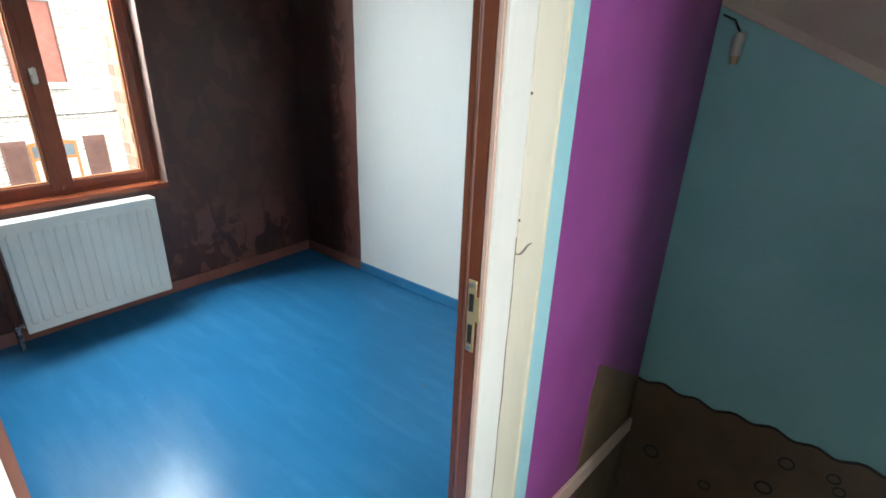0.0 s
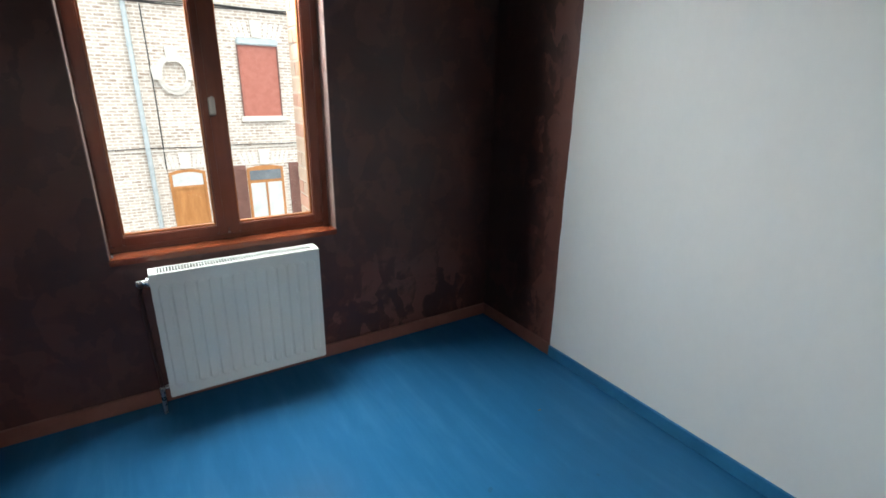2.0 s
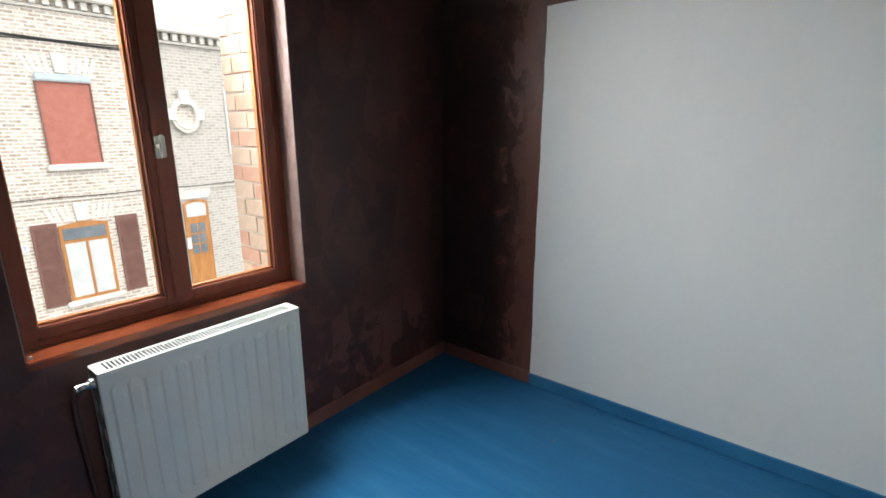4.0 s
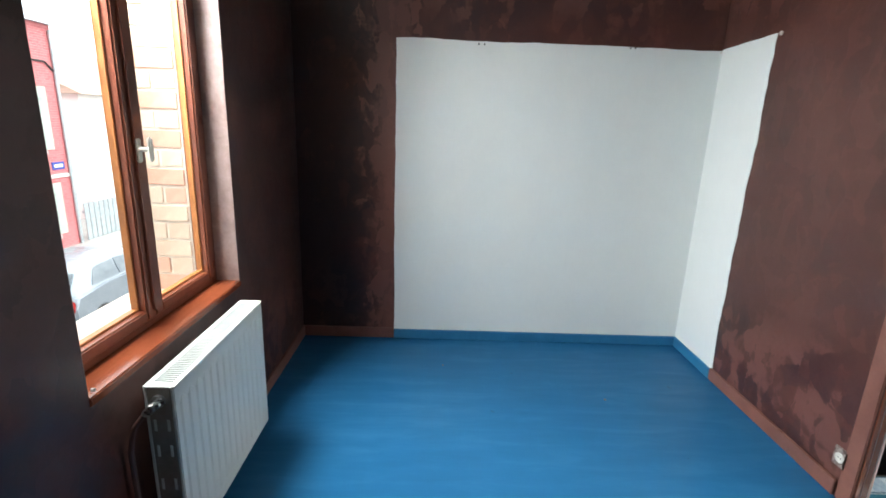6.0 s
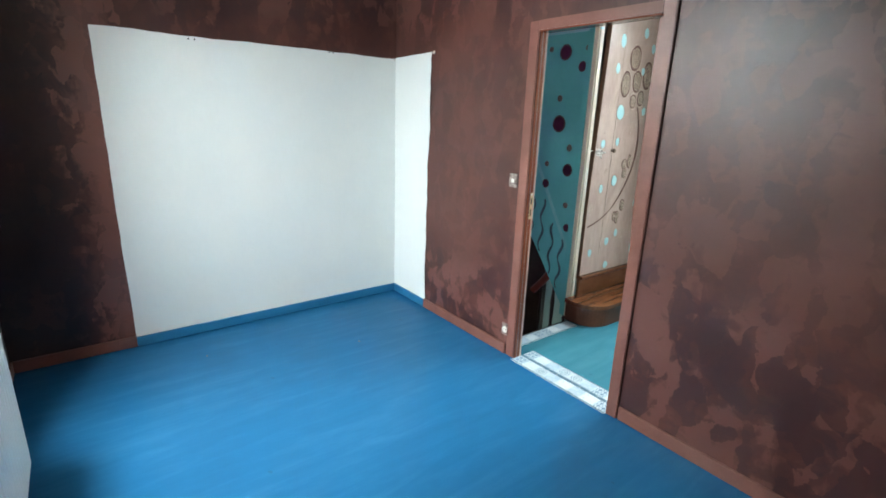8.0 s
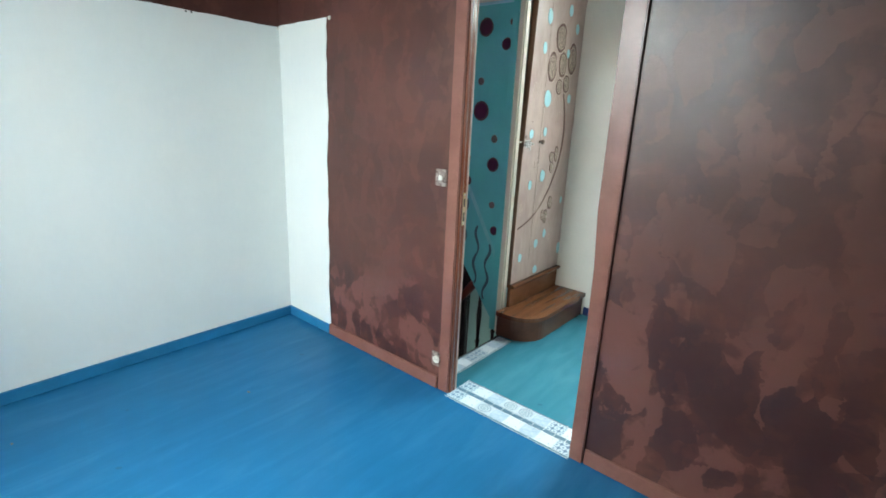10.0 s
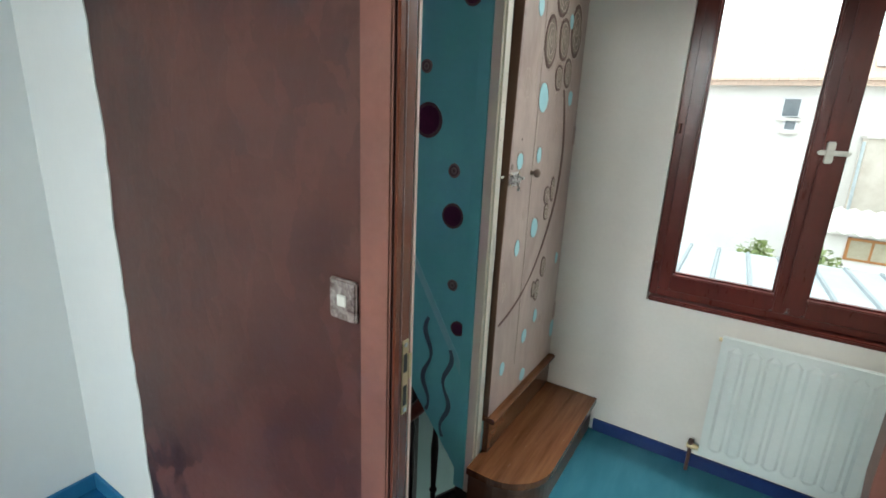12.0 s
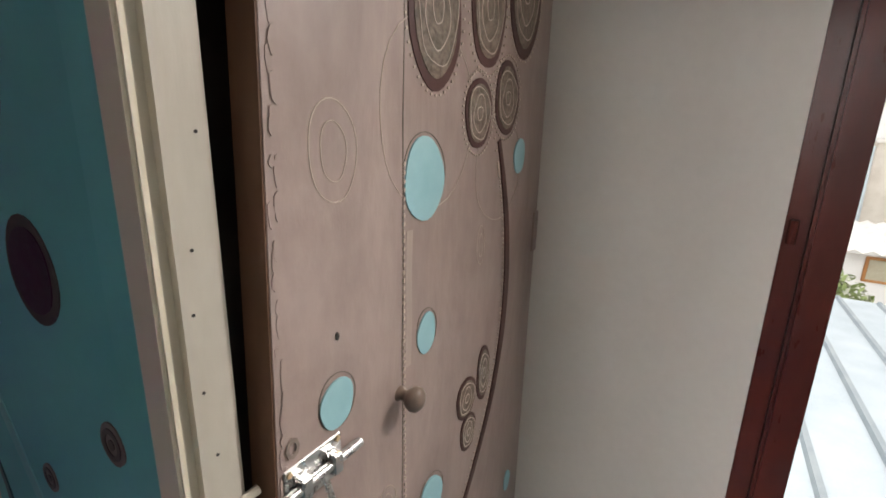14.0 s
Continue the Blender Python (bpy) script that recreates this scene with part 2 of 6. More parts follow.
CEILING = plain("ceiling_paint", (0.74, 0.72, 0.68), (0.8, 0.78, 0.74), 2, 0.8)
ROOM_CEILING = plain("beige_ceiling_paint", (0.68, 0.64, 0.59), (0.75, 0.71, 0.66), 2, 0.8)
BLUE_FLOOR = painted_floor("blue_floor_paint", (0.013, 0.080, 0.174), (0.016, 0.091, 0.196), (0.028, 0.115, 0.226), (2.6, 0.4, 1))
TEAL_FLOOR = painted_floor("teal_floor_paint", (0.03, 0.125, 0.172), (0.038, 0.145, 0.197), (0.06, 0.18, 0.235), (2.2, 0.4, 1))
BLUE_TRIM = plain("blue_gloss_paint", (0.02, 0.13, 0.27), (0.03, 0.17, 0.33), 5, 0.35, bump=0.15)
NAVY_TRIM = plain("navy_gloss_paint", (0.008, 0.022, 0.10), (0.013, 0.034, 0.14), 5, 0.35, bump=0.15)
WINDOW_WOOD = plain("red_brown_window_stain", (0.13, 0.03, 0.014), (0.2, 0.052, 0.024), 9, 0.34, bump=0.2, stretch=(1, 1, 0.2))
DARK_WINDOW_WOOD = plain("mahogany_window_stain", (0.062, 0.009, 0.006), (0.098, 0.015, 0.009), 9, 0.3, bump=0.08, stretch=(1, 1, 0.2))
DARK_WINDOW_WOOD.node_tree.nodes["Principled BSDF"].inputs["Specular IOR Level"].default_value = 0.3
BEAD_WOOD = plain("orange_bead_stain", (0.34, 0.12, 0.03), (0.45, 0.17, 0.05), 9, 0.4)
SILL_WOOD = plain("varnished_sill_wood", (0.15, 0.032, 0.013), (0.22, 0.052, 0.021), 5, 0.17, bump=0.06, stretch=(0.25, 2, 1))
GLASS = clear_glass("window_glass")
RAD_WHITE = plain("radiator_enamel", (0.66, 0.69, 0.66), (0.72, 0.745, 0.715), 3, 0.35, bump=0.03)
RAD_SIDE = plain("dusty_radiator_side", (0.20, 0.18, 0.15), (0.3, 0.28, 0.25), 8, 0.45, metal=0.3)
CHROME = plain("worn_chrome", (0.5, 0.5, 0.5), (0.66, 0.66, 0.65), 14, 0.28, metal=1.0)
BRASS = plain("worn_brass", (0.5, 0.38, 0.2), (0.66, 0.54, 0.33), 14, 0.4, metal=0.45)
DARK_PIPE = plain("painted_pipe", (0.06, 0.03, 0.025), (0.1, 0.05, 0.04), 9, 0.4)
PLASTIC = plain("ivory_plastic", (0.6, 0.58, 0.52), (0.68, 0.66, 0.6), 8, 0.4, bump=0.05)
SPECKLED = plain("paint_spattered_plastic", (0.06, 0.028, 0.022), (0.34, 0.29, 0.26), 60, 0.45, bump=0.4, bend=1.0)
TEAL = plain("teal_wall_paint", (0.15, 0.55, 0.55), (0.185, 0.62, 0.62), 2.5, 0.5, bump=0.15)
TEAL_EDGE = plain("teal_trim_paint", (0.15, 0.55, 0.55), (0.185, 0.62, 0.62), 3, 0.45)
TEAL_LIGHT = plain("light_teal_wall", (0.42, 0.66, 0.61), (0.5, 0.73, 0.68), 2.5, 0.6)
TEAL_BAND = plain("brushed_teal_band", (0.2, 0.58, 0.58), (0.33, 0.68, 0.67), 14, 0.5, stretch=(1, 1, 0.3))
TEAL_DARK = plain("slate_teal_wall", (0.26, 0.54, 0.56), (0.31, 0.6, 0.62), 3, 0.6)
PURPLE = plain("purple_wall_paint", (0.25, 0.05, 0.235), (0.33, 0.075, 0.31), 2.2, 0.5, bump=0.2)
PALE_BLUE = plain("pale_blue_paint", (0.33, 0.62, 0.7), (0.42, 0.7, 0.77), 4, 0.5)
CREAM = plain("cream_gloss_paint", (0.68, 0.62, 0.5), (0.78, 0.73, 0.62), 4, 0.4, bump=0.25, stretch=(1, 1, 0.2))
POST_CREAM = plain("beige_post_paint", (0.74, 0.68, 0.53), (0.82, 0.76, 0.62), 4, 0.4, bump=0.3, stretch=(1, 1, 0.2))
POST_WHITE = plain("yellowed_white_paint", (0.55, 0.51, 0.43), (0.66, 0.62, 0.54), 5, 0.45, bump=0.4, stretch=(1, 1, 0.25))
KNOB = plain("brown_knob_paint", (0.17, 0.12, 0.095), (0.26, 0.19, 0.15), 20, 0.3, bump=0.1)
FAINT = plain("faint_outline_paint", (0.56, 0.46, 0.39), (0.64, 0.54, 0.46), 30, 0.45)
WHITE_GLOSS = plain("white_gloss_paint", (0.74, 0.73, 0.7), (0.82, 0.81, 0.78), 5, 0.4, bump=0.3, stretch=(1, 1, 0.25))
PINK_BOARD = plain("pink_beige_board", (0.6, 0.42, 0.35), (0.7, 0.51, 0.43), 4, 0.5, stretch=(1, 1, 0.3))
SOFFIT = plain("soffit_plaster", (0.58, 0.46, 0.37), (0.68, 0.56, 0.45), 3, 0.75, bump=0.3)
UMBER = plain("umber_dado_paint", (0.12, 0.076, 0.047), (0.19, 0.12, 0.07), 3.5, 0.6, bump=0.2)
BLACK_LINE = plain("black_line_paint", (0.012, 0.012, 0.012), (0.03, 0.028, 0.025), 20, 0.5)
PLUM = plain("plum_dot_paint", (0.045, 0.004, 0.025), (0.075, 0.008, 0.042), 18, 0.45)
PLUM_RIM = plain("grey_brown_dot_rim", (0.075, 0.05, 0.05), (0.12, 0.085, 0.075), 30, 0.5)
TAUPE = plain("taupe_dot_paint", (0.16, 0.13, 0.11), (0.26, 0.21, 0.18), 26, 0.5)
WAVE = plain("slate_wave_paint", (0.05, 0.105, 0.135), (0.085, 0.165, 0.20), 22, 0.5)
MAUVE = plain("pearly_mauve_paint", (0.32, 0.236, 0.21), (0.465, 0.365, 0.328), 4.5, 0.34, bump=0.55, stretch=(1, 1, 0.4), bend=1.0, grain=38)
MAUVE_PALE = plain("rubbed_mauve_paint", (0.42, 0.335, 0.295), (0.5, 0.41, 0.365), 14, 0.4, bump=0.25, stretch=(1, 1, 0.35))
DOOR_EDGE = plain("raw_brown_wood", (0.12, 0.055, 0.03), (0.2, 0.10, 0.055), 7, 0.6, stretch=(1, 1, 0.12))
AQUA = plain("aqua_dot_paint", (0.33, 0.62, 0.68), (0.4, 0.69, 0.74), 9, 0.5)
BRONZE = plain("bronze_line_paint", (0.06, 0.015, 0.012), (0.092, 0.026, 0.02), 20, 0.4)
PETAL = plain("umber_petal_paint", (0.1, 0.07, 0.05), (0.29, 0.23, 0.18), 40, 0.4, bend=2.0)
BEADS = plain("cream_outline_paint", (0.6, 0.5, 0.42), (0.7, 0.6, 0.52), 30, 0.45)
OAK = plain("worn_oak", (0.085, 0.03, 0.012), (0.17, 0.07, 0.03), 3, 0.24, bump=0.12, stretch=(9, 0.5, 1), grain=14)
OAK_DARK = plain("dark_riser_wood", (0.06, 0.021, 0.010), (0.12, 0.046, 0.02), 6, 0.32, bump=0.25, stretch=(1, 0.4, 1))
RED_WOOD = plain("red_handrail_varnish", (0.13, 0.024, 0.012), (0.2, 0.045, 0.022), 9, 0.3)
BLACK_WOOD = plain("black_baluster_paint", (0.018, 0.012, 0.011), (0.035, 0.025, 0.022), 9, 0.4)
GROUT = plain("pale_grout", (0.5, 0.56, 0.58), (0.6, 0.65, 0.66), 20, 0.6)
T_WHITE = tile_pattern("sprigged_white_tile", "sprigs", (0.55, 0.62, 0.66), (0.09, 0.15, 0.22))
T_PALE = plain("pale_blue_tile", (0.26, 0.36, 0.46), (0.42, 0.5, 0.57), 45, 0.35)
T_LATTICE = tile_pattern("lattice_tile", "lattice", (0.035, 0.10, 0.20), (0.42, 0.52, 0.59))
T_RINGS = tile_pattern("medallion_tile", "rings", (0.42, 0.49, 0.55), (0.13, 0.19, 0.25))
T_SLATE = plain("slate_blue_tile", (0.045, 0.11, 0.17), (0.08, 0.17, 0.24), 30, 0.35)
NEAR_BRICK = plain("buff_reveal_brick", (0.56, 0.42, 0.31), (0.66, 0.53, 0.41), 5, 0.85, bump=0.4, grain=40)
RED_BRICK = plain("salmon_reveal_brick", (0.55, 0.32, 0.23), (0.62, 0.39, 0.29), 8, 0.85, bump=0.4, grain=40)
MORTAR = plain("lime_mortar", (0.62, 0.54, 0.45), (0.72, 0.64, 0.55), 12, 0.9, bump=0.5)
FACADE = brickwork("buff_street_brick", (0.34, 0.26, 0.2), (0.6, 0.52, 0.44), (0.8, 0.78, 0.73))
FACADE_GREY = brickwork("grey_buff_street_brick", (0.36, 0.32, 0.28), (0.5, 0.46, 0.41), (0.6, 0.58, 0.54))
PINK_BRICK = brickwork("pink_painted_brick", (0.5, 0.12, 0.13), (0.6, 0.18, 0.18), (0.62, 0.26, 0.26))
STONE = plain("limestone_trim", (0.6, 0.57, 0.52), (0.72, 0.69, 0.64), 5, 0.85, bump=0.4)
OAK_DOOR = plain("orange_oak_door", (0.36, 0.15, 0.045), (0.5, 0.235, 0.08), 7, 0.4, stretch=(1, 1, 0.2))
SHUTTER_BROWN = plain("brown_shutter_paint", (0.16, 0.075, 0.06), (0.22, 0.11, 0.085), 6, 0.5)
ROLLER = plain("terracotta_roller_slats", (0.42, 0.14, 0.1), (0.5, 0.19, 0.14), 6, 0.5)
ZINC = plain("zinc_pipe", (0.4, 0.46, 0.48), (0.52, 0.58, 0.6), 6, 0.45, metal=0.3)
CABLE = plain("black_cable", (0.02, 0.02, 0.02), (0.05, 0.05, 0.05), 20, 0.6)
DARK_PANE = plain("dark_far_pane", (0.12, 0.14, 0.16), (0.22, 0.25, 0.27), 2, 0.12)
PALE_PANE = plain("curtained_far_pane", (0.5, 0.53, 0.52), (0.65, 0.67, 0.66), 3, 0.25)
SIGN_BLUE = plain("blue_enamel_sign", (0.03, 0.06, 0.32), (0.05, 0.09, 0.4), 9, 0.35)
SIGN_WHITE = plain("white_enamel_sign", (0.7, 0.7, 0.72), (0.78, 0.78, 0.8), 9, 0.4)
ASPHALT = plain("asphalt", (0.06, 0.06, 0.06), (0.12, 0.12, 0.115), 1.5, 0.9, bump=0.3, grain=120)
PAVING = plain("pavement_concrete", (0.32, 0.31, 0.29), (0.42, 0.41, 0.39), 2, 0.9, bump=0.3)
PALE_RENDER = plain("pale_house_render", (0.74, 0.73, 0.7), (0.81, 0.8, 0.77), 1.2, 0.9)
ROOF_TILE = brickwork("orange_roof_tiles", (0.58, 0.43, 0.34), (0.66, 0.5, 0.41), (0.5, 0.38, 0.3), 0.3, 0.2)
STEEL_ROOF = plain("galvanised_roof_sheet", (0.32, 0.38, 0.41), (0.43, 0.49, 0.52), 1.4, 0.4, metal=0.25)
STEEL_SEAM = plain("weathered_seam", (0.19, 0.23, 0.25), (0.27, 0.31, 0.32), 3, 0.5, metal=0.25)
ANNEX = plain("weathered_annex_render", (0.55, 0.49, 0.41), (0.68, 0.63, 0.55), 2.5, 0.9, bump=0.3)
SHEET = plain("corrugated_cement_sheet", (0.52, 0.5, 0.46), (0.64, 0.62, 0.58), 5, 0.85)
SHED_PANE = plain("dusty_shed_pane", (0.36, 0.32, 0.22), (0.48, 0.44, 0.33), 4, 0.2)
LEAF = plain("garden_leaves", (0.16, 0.22, 0.07), (0.28, 0.34, 0.13), 9, 0.6)
BLOOM = plain("pale_blossom", (0.4, 0.42, 0.3), (0.55, 0.55, 0.45), 9, 0.6)
CAR_PAINT = plain("silver_car_paint", (0.33, 0.37, 0.41), (0.4, 0.44, 0.48), 2, 0.25, metal=0.5, bump=0.01)
RUBBER = plain("tyre_rubber", (0.02, 0.02, 0.02), (0.04, 0.04, 0.04), 20, 0.8)
GREEN_GREY = plain("grey_green_shutter_paint", (0.4, 0.46, 0.4), (0.5, 0.55, 0.49), 5, 0.5)
RED_LAMP = plain("red_lamp_plastic", (0.3, 0.02, 0.02), (0.4, 0.04, 0.03), 8, 0.2)


# ---- building blocks ----
def bx(bm, a, b, bev=0.0):
    r = bmesh.ops.create_cube(bm, size=1)
    for v in r["verts"]:
        v.co = [a[i] if v.co[i] < 0 else b[i] for i in range(3)]
    if bev:
        bmesh.ops.bevel(bm, geom=list({e for v in r["verts"] for e in v.link_edges}), offset=bev, segments=2, affect="EDGES")
    return bm


def box(a, b, bev=0.0):
    return bx(bmesh.new(), a, b, bev)


def rings(bm, loops, closed_ends=True):
    """A skin through loops of points."""
    made = [[bm.verts.new(p) for p in loop] for loop in loops]
    n = len(made[0])
    for a, b in zip(made, made[1:]):
        for i in range(n):
            bm.faces.new((a[i], a[(i + 1) % n], b[(i + 1) % n], b[i]))
    if closed_ends:
        bm.faces.new(made[0][::-1])
        bm.faces.new(made[-1])
    return bm


def tube(bm, pts, r, seg=10):
    """A round bar along points; r is a number or one per point."""
    pts = [Vector(p) for p in pts]
    rs = r if isinstance(r, (list, tuple)) else [r] * len(pts)
    loops = []
    for i, p in enumerate(pts):
        d = (pts[min(i + 1, len(pts) - 1)] - pts[max(i - 1, 0)]).normalized()
        u = d.orthogonal().normalized() if not loops else (u - d * u.dot(d)).normalized()
        w = d.cross(u)
        loops.append([p + rs[i] * (math.cos(k * math.tau / seg) * u + math.sin(k * math.tau / seg) * w) for k in range(seg)])
    return rings(bm, loops)


def prism(bm, outline, place, d0, d1):
    """A flat shape given in (u, v), with depth from d0 to d1; place(u, v, d) gives the point."""
    return rings(bm, [[place(u, v, d0) for u, v in outline], [place(u, v, d1) for u, v in outline]])


def oval(u, v, ru, rv, n=28, wobble=0.0, phase=0.0):
    return [(u + ru * math.cos(k * math.tau / n) * (1 + wobble * math.sin(3 * k * math.tau / n + phase)),
             v + rv * math.sin(k * math.tau / n) * (1 + wobble * math.cos(2 * k * math.tau / n + phase))) for k in range(n)]


def hoop(bm, outer, inner, place, d0, d1):
    """A flat ring between two outlines."""
    rings(bm, [[place(u, v, d) for u, v in o] for o, d in ((inner, d0), (inner, d1), (outer, d1), (outer, d0), (inner, d0))], False)
    return bm


def ribbon(bm, pts, widths, place, d0, d1):
    """A painted stroke along (u, v) points."""
    left, right = [], []
    for i, (u, v) in enumerate(pts):
        a, b = pts[max(i - 1, 0)], pts[min(i + 1, len(pts) - 1)]
        du, dv = b[0] - a[0], b[1] - a[1]
        k = math.hypot(du, dv) or 1
        w = (widths[i] if isinstance(widths, (list, tuple)) else widths) / 2
        left.append((u - dv / k * w, v + du / k * w))
        right.append((u + dv / k * w, v - du / k * w))
    loops = [[place(*l, d0), place(*l, d1), place(*r, d1), place(*r, d0)] for l, r in zip(left, right)]
    return rings(bm, loops)


def finish(name, bm, material, smooth=0):
    bmesh.ops.recalc_face_normals(bm, faces=bm.faces)
    me = bpy.data.meshes.new(name)
    bm.to_mesh(me)
    bm.free()
    me.materials.append(material)
    if smooth:
        me.polygons.foreach_set("use_smooth", [True] * len(me.polygons))
        me.set_sharp_from_angle(angle=radians(smooth))
    return me


def part(name, bm, material, parent, label="", smooth=0):
    ob = new(name, finish(name, bm, material, smooth))
    ob.parent = parent
    return tagged(ob, label)


def solid(name, bm, material, label, category="", kind="", group="", smooth=0):
    return tagged(new(name, finish(name, bm, material, smooth)), label, category, group, kind)


def thing(name, at, label, category, kind="", group=""):
    """An Empty at a thing's base."""
    ob = new(name)
    ob.location = at
    ob.empty_display_size = 0.1
    return tagged(ob, label, category, group, kind)


def under(parent, name, bm, material, label="", smooth=0):
    """A part given in world coordinates, under an Empty that stands at its base."""
    ob = part(name, bm, material, parent, label, smooth)
    ob.matrix_parent_inverse = Matrix.Translation(parent.location).inverted()
    return ob


def deeper(parent, name, bm, material, label="", smooth=0):
    """A sub-part in the same coordinates as the part that carries it."""
    return part(name, bm, material, parent, label, smooth)


# ---- the room and the landing: walls, floors, ceilings ----
ROOM_N, ROOM_W, CEIL = 2.653, -4.2, 2.6
DOOR_E, DOOR_W, DOOR_H = -1.537, -2.266, 2.032
LAND_N = -0.056        # landing face of the thin door wall
LAND_S, LAND_W = -1.62, -3.2
WELL = -1.335          # edge of the landing floor over the stairs
PANEL_Y = -0.875       # dotted boarding beside the stairs
FACE_X = -1.318        # face of the attic door

solid("floor", box((ROOM_W, 0.0, -0.25), (0.0, ROOM_N, 0.0)), BLUE_FLOOR, "glossy blue painted floor of the brown room", "floor", "structure")
b = box((LAND_W, LAND_S, -0.25), (WELL, 0.0, 0.0))
solid("floor_landing", b, TEAL_FLOOR, "teal painted floor of the landing", "floor", "structure")
solid("ceiling", box((ROOM_W - 0.2, -0.05, CEIL), (0.2, 3.11, CEIL + 0.2)), ROOM_CEILING, "plain beige ceiling of the room", "ceiling", "structure")
solid("ceiling_landing", box((LAND_W - 0.2, -2.0, CEIL), (0.2, -0.05, CEIL + 0.2)), CEILING, "plain pale ceiling of the landing", "ceiling", "structure")
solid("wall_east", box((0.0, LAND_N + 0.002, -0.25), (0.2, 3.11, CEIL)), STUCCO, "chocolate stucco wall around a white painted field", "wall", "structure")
solid("wall_west", box((ROOM_W - 0.2, -0.1, -0.25), (ROOM_W, 3.11, CEIL)), WHITE_WALL, "plain white painted wall of the room", "wall", "structure")
WX0, WX1, WZ0, WZ1 = -2.015, -1.008, 0.738, 2.5
b = bmesh.new()
for a, c in (((ROOM_W, -0.25), (WX0, CEIL)), ((WX1, -0.25), (0.0, CEIL)), ((WX0, -0.25), (WX1, WZ0 - 0.028)), ((WX0, WZ1), (WX1, CEIL))):
    bx(b, (a[0], ROOM_N, a[1]), (c[0], 2.83, c[1]))
solid("wall_north", b, STUCCO, "chocolate stucco window wall with trowel marks", "wall", "structure")
b = bmesh.new()
for a, c in (((ROOM_W, -3.0), (-1.97, 4.2)), ((-1.055, -3.0), (0.2, 4.2)), ((-1.97, -3.0), (-1.055, 0.70)), ((-1.97, WZ1), (-1.055, 4.2))):
    bx(b, (a[0], 2.83, a[1]), (c[0], 3.11, c[1]))
brick_leaf = solid("wall_north_outer", b, MORTAR, "outer brick leaf of the house wall at the window", "wall", "structure")
b = bmesh.new()
for x in (WX0, WX1):
    s = 1 if x == WX0 else -1
    bx(b, (min(x, x + s * 0.004), ROOM_N + 0.002, WZ0), (max(x, x + s * 0.004), 2.758, WZ1))
bx(b, (WX0, ROOM_N + 0.002, WZ1 - 0.004), (WX1, 2.758, WZ1))
solid("window_reveal", b, REVEAL, "pinkish brown plaster reveal of the street window", "window reveal", "structure")

b = bmesh.new()
for a, c in (((DOOR_E, -2.2), (0.0, CEIL)), ((ROOM_W, -0.25), (DOOR_W, CEIL)), ((DOOR_W, DOOR_H), (DOOR_E, CEIL))):
    bx(b, (a[0], LAND_N, a[1]), (c[0], 0.0, c[1]))
solid("wall_south", b, STUCCO, "chocolate stucco wall with the doorway", "wall", "structure")


# white field left where a wardrobe stood, ragged along its edge
def ragged(pts, step, amount, seed):
    rnd = random.Random(seed)
    out = []
    for (u0, v0), (u1, v1), wild in pts:
        n = max(1, int(math.hypot(u1 - u0, v1 - v0) / step))
        drift = 0.0
        for k in range(n):
            f = k / n
            drift = drift * 0.75 + rnd.uniform(-amount, amount) * wild
            out.append((u0 + (u1 - u0) * f + (drift if abs(v1 - v0) > abs(u1 - u0) else 0),
                        v0 + (v1 - v0) * f + (drift if abs(u1 - u0) >= abs(v1 - v0) else 0)))
    return out


def on_east(u, v, d):
    return (-d, u, v)


def on_south(u, v, d):
    return (u, d, v)


field = ragged([((0.004, 0.0), (2.013, 0.0), 0), ((2.013, 0.0), (2.015, 1.985), 0.35), ((2.015, 1.985), (0.004, 1.975), 0.5), ((0.004, 1.975), (0.004, 0.0), 0)], 0.05, 0.006, 3)
solid("white_wall_field", prism(bmesh.new(), field, on_east, -0.001, 0.004), WHITE_WALL, "white painted field on the chocolate stucco wall", "wall paint", "structure")
field = ragged([((-0.472, 0.0), (-0.004, 0.0), 0), ((-0.004, 0.0), (-0.004, 1.985), 0), ((-0.004, 1.985), (-0.492, 1.995), 0.5), ((-0.492, 1.995), (-0.472, 0.0), 1)], 0.05, 0.007, 5)
solid("white_wall_return", prism(bmesh.new(), field, on_south, -0.001, 0.004), WHITE_WALL, "white painted strip with a ragged brown edge", "wall paint", "structure")


def skirting(name, a, c, material, label):
    """A baseboard with a rounded top edge."""
    solid(name, box(a, c, 0.003), material, label, "baseboard", "structure")


skirting("baseboard_east_blue", (-0.017, 0.004, 0.0), (-0.004, 2.014, 0.068), BLUE_TRIM, "blue painted baseboard below the white wall")
skirting("baseboard_south_blue", (-0.478, 0.004, 0.0), (-0.017, 0.017, 0.068), BLUE_TRIM, "blue painted baseboard below the white strip")
skirting("baseboard_east_brown", (-0.013, 2.014, 0.0), (0.0, ROOM_N - 0.013, 0.075), BROWN_TRIM, "brown painted baseboard in the dark corner")
skirting("baseboard_south_brown", (DOOR_E + 0.085, 0.0, 0.0), (-0.478, 0.015, 0.075), BROWN_TRIM, "brown painted baseboard beside the doorway")
skirting("baseboard_south_west", (ROOM_W, 0.0, 0.0), (DOOR_W - 0.068, 0.015, 0.075), BROWN_TRIM, "brown painted baseboard west of the doorway")
skirting("baseboard_north", (ROOM_W, ROOM_N - 0.013, 0.0), (0.0, ROOM_N, 0.075), BROWN_TRIM, "brown painted baseboard under the window")
skirting("baseboard_landing", (LAND_W, LAND_S, 0.0), (-1.59, LAND_S + 0.012, 0.066), NAVY_TRIM, "navy painted baseboard of the landing")

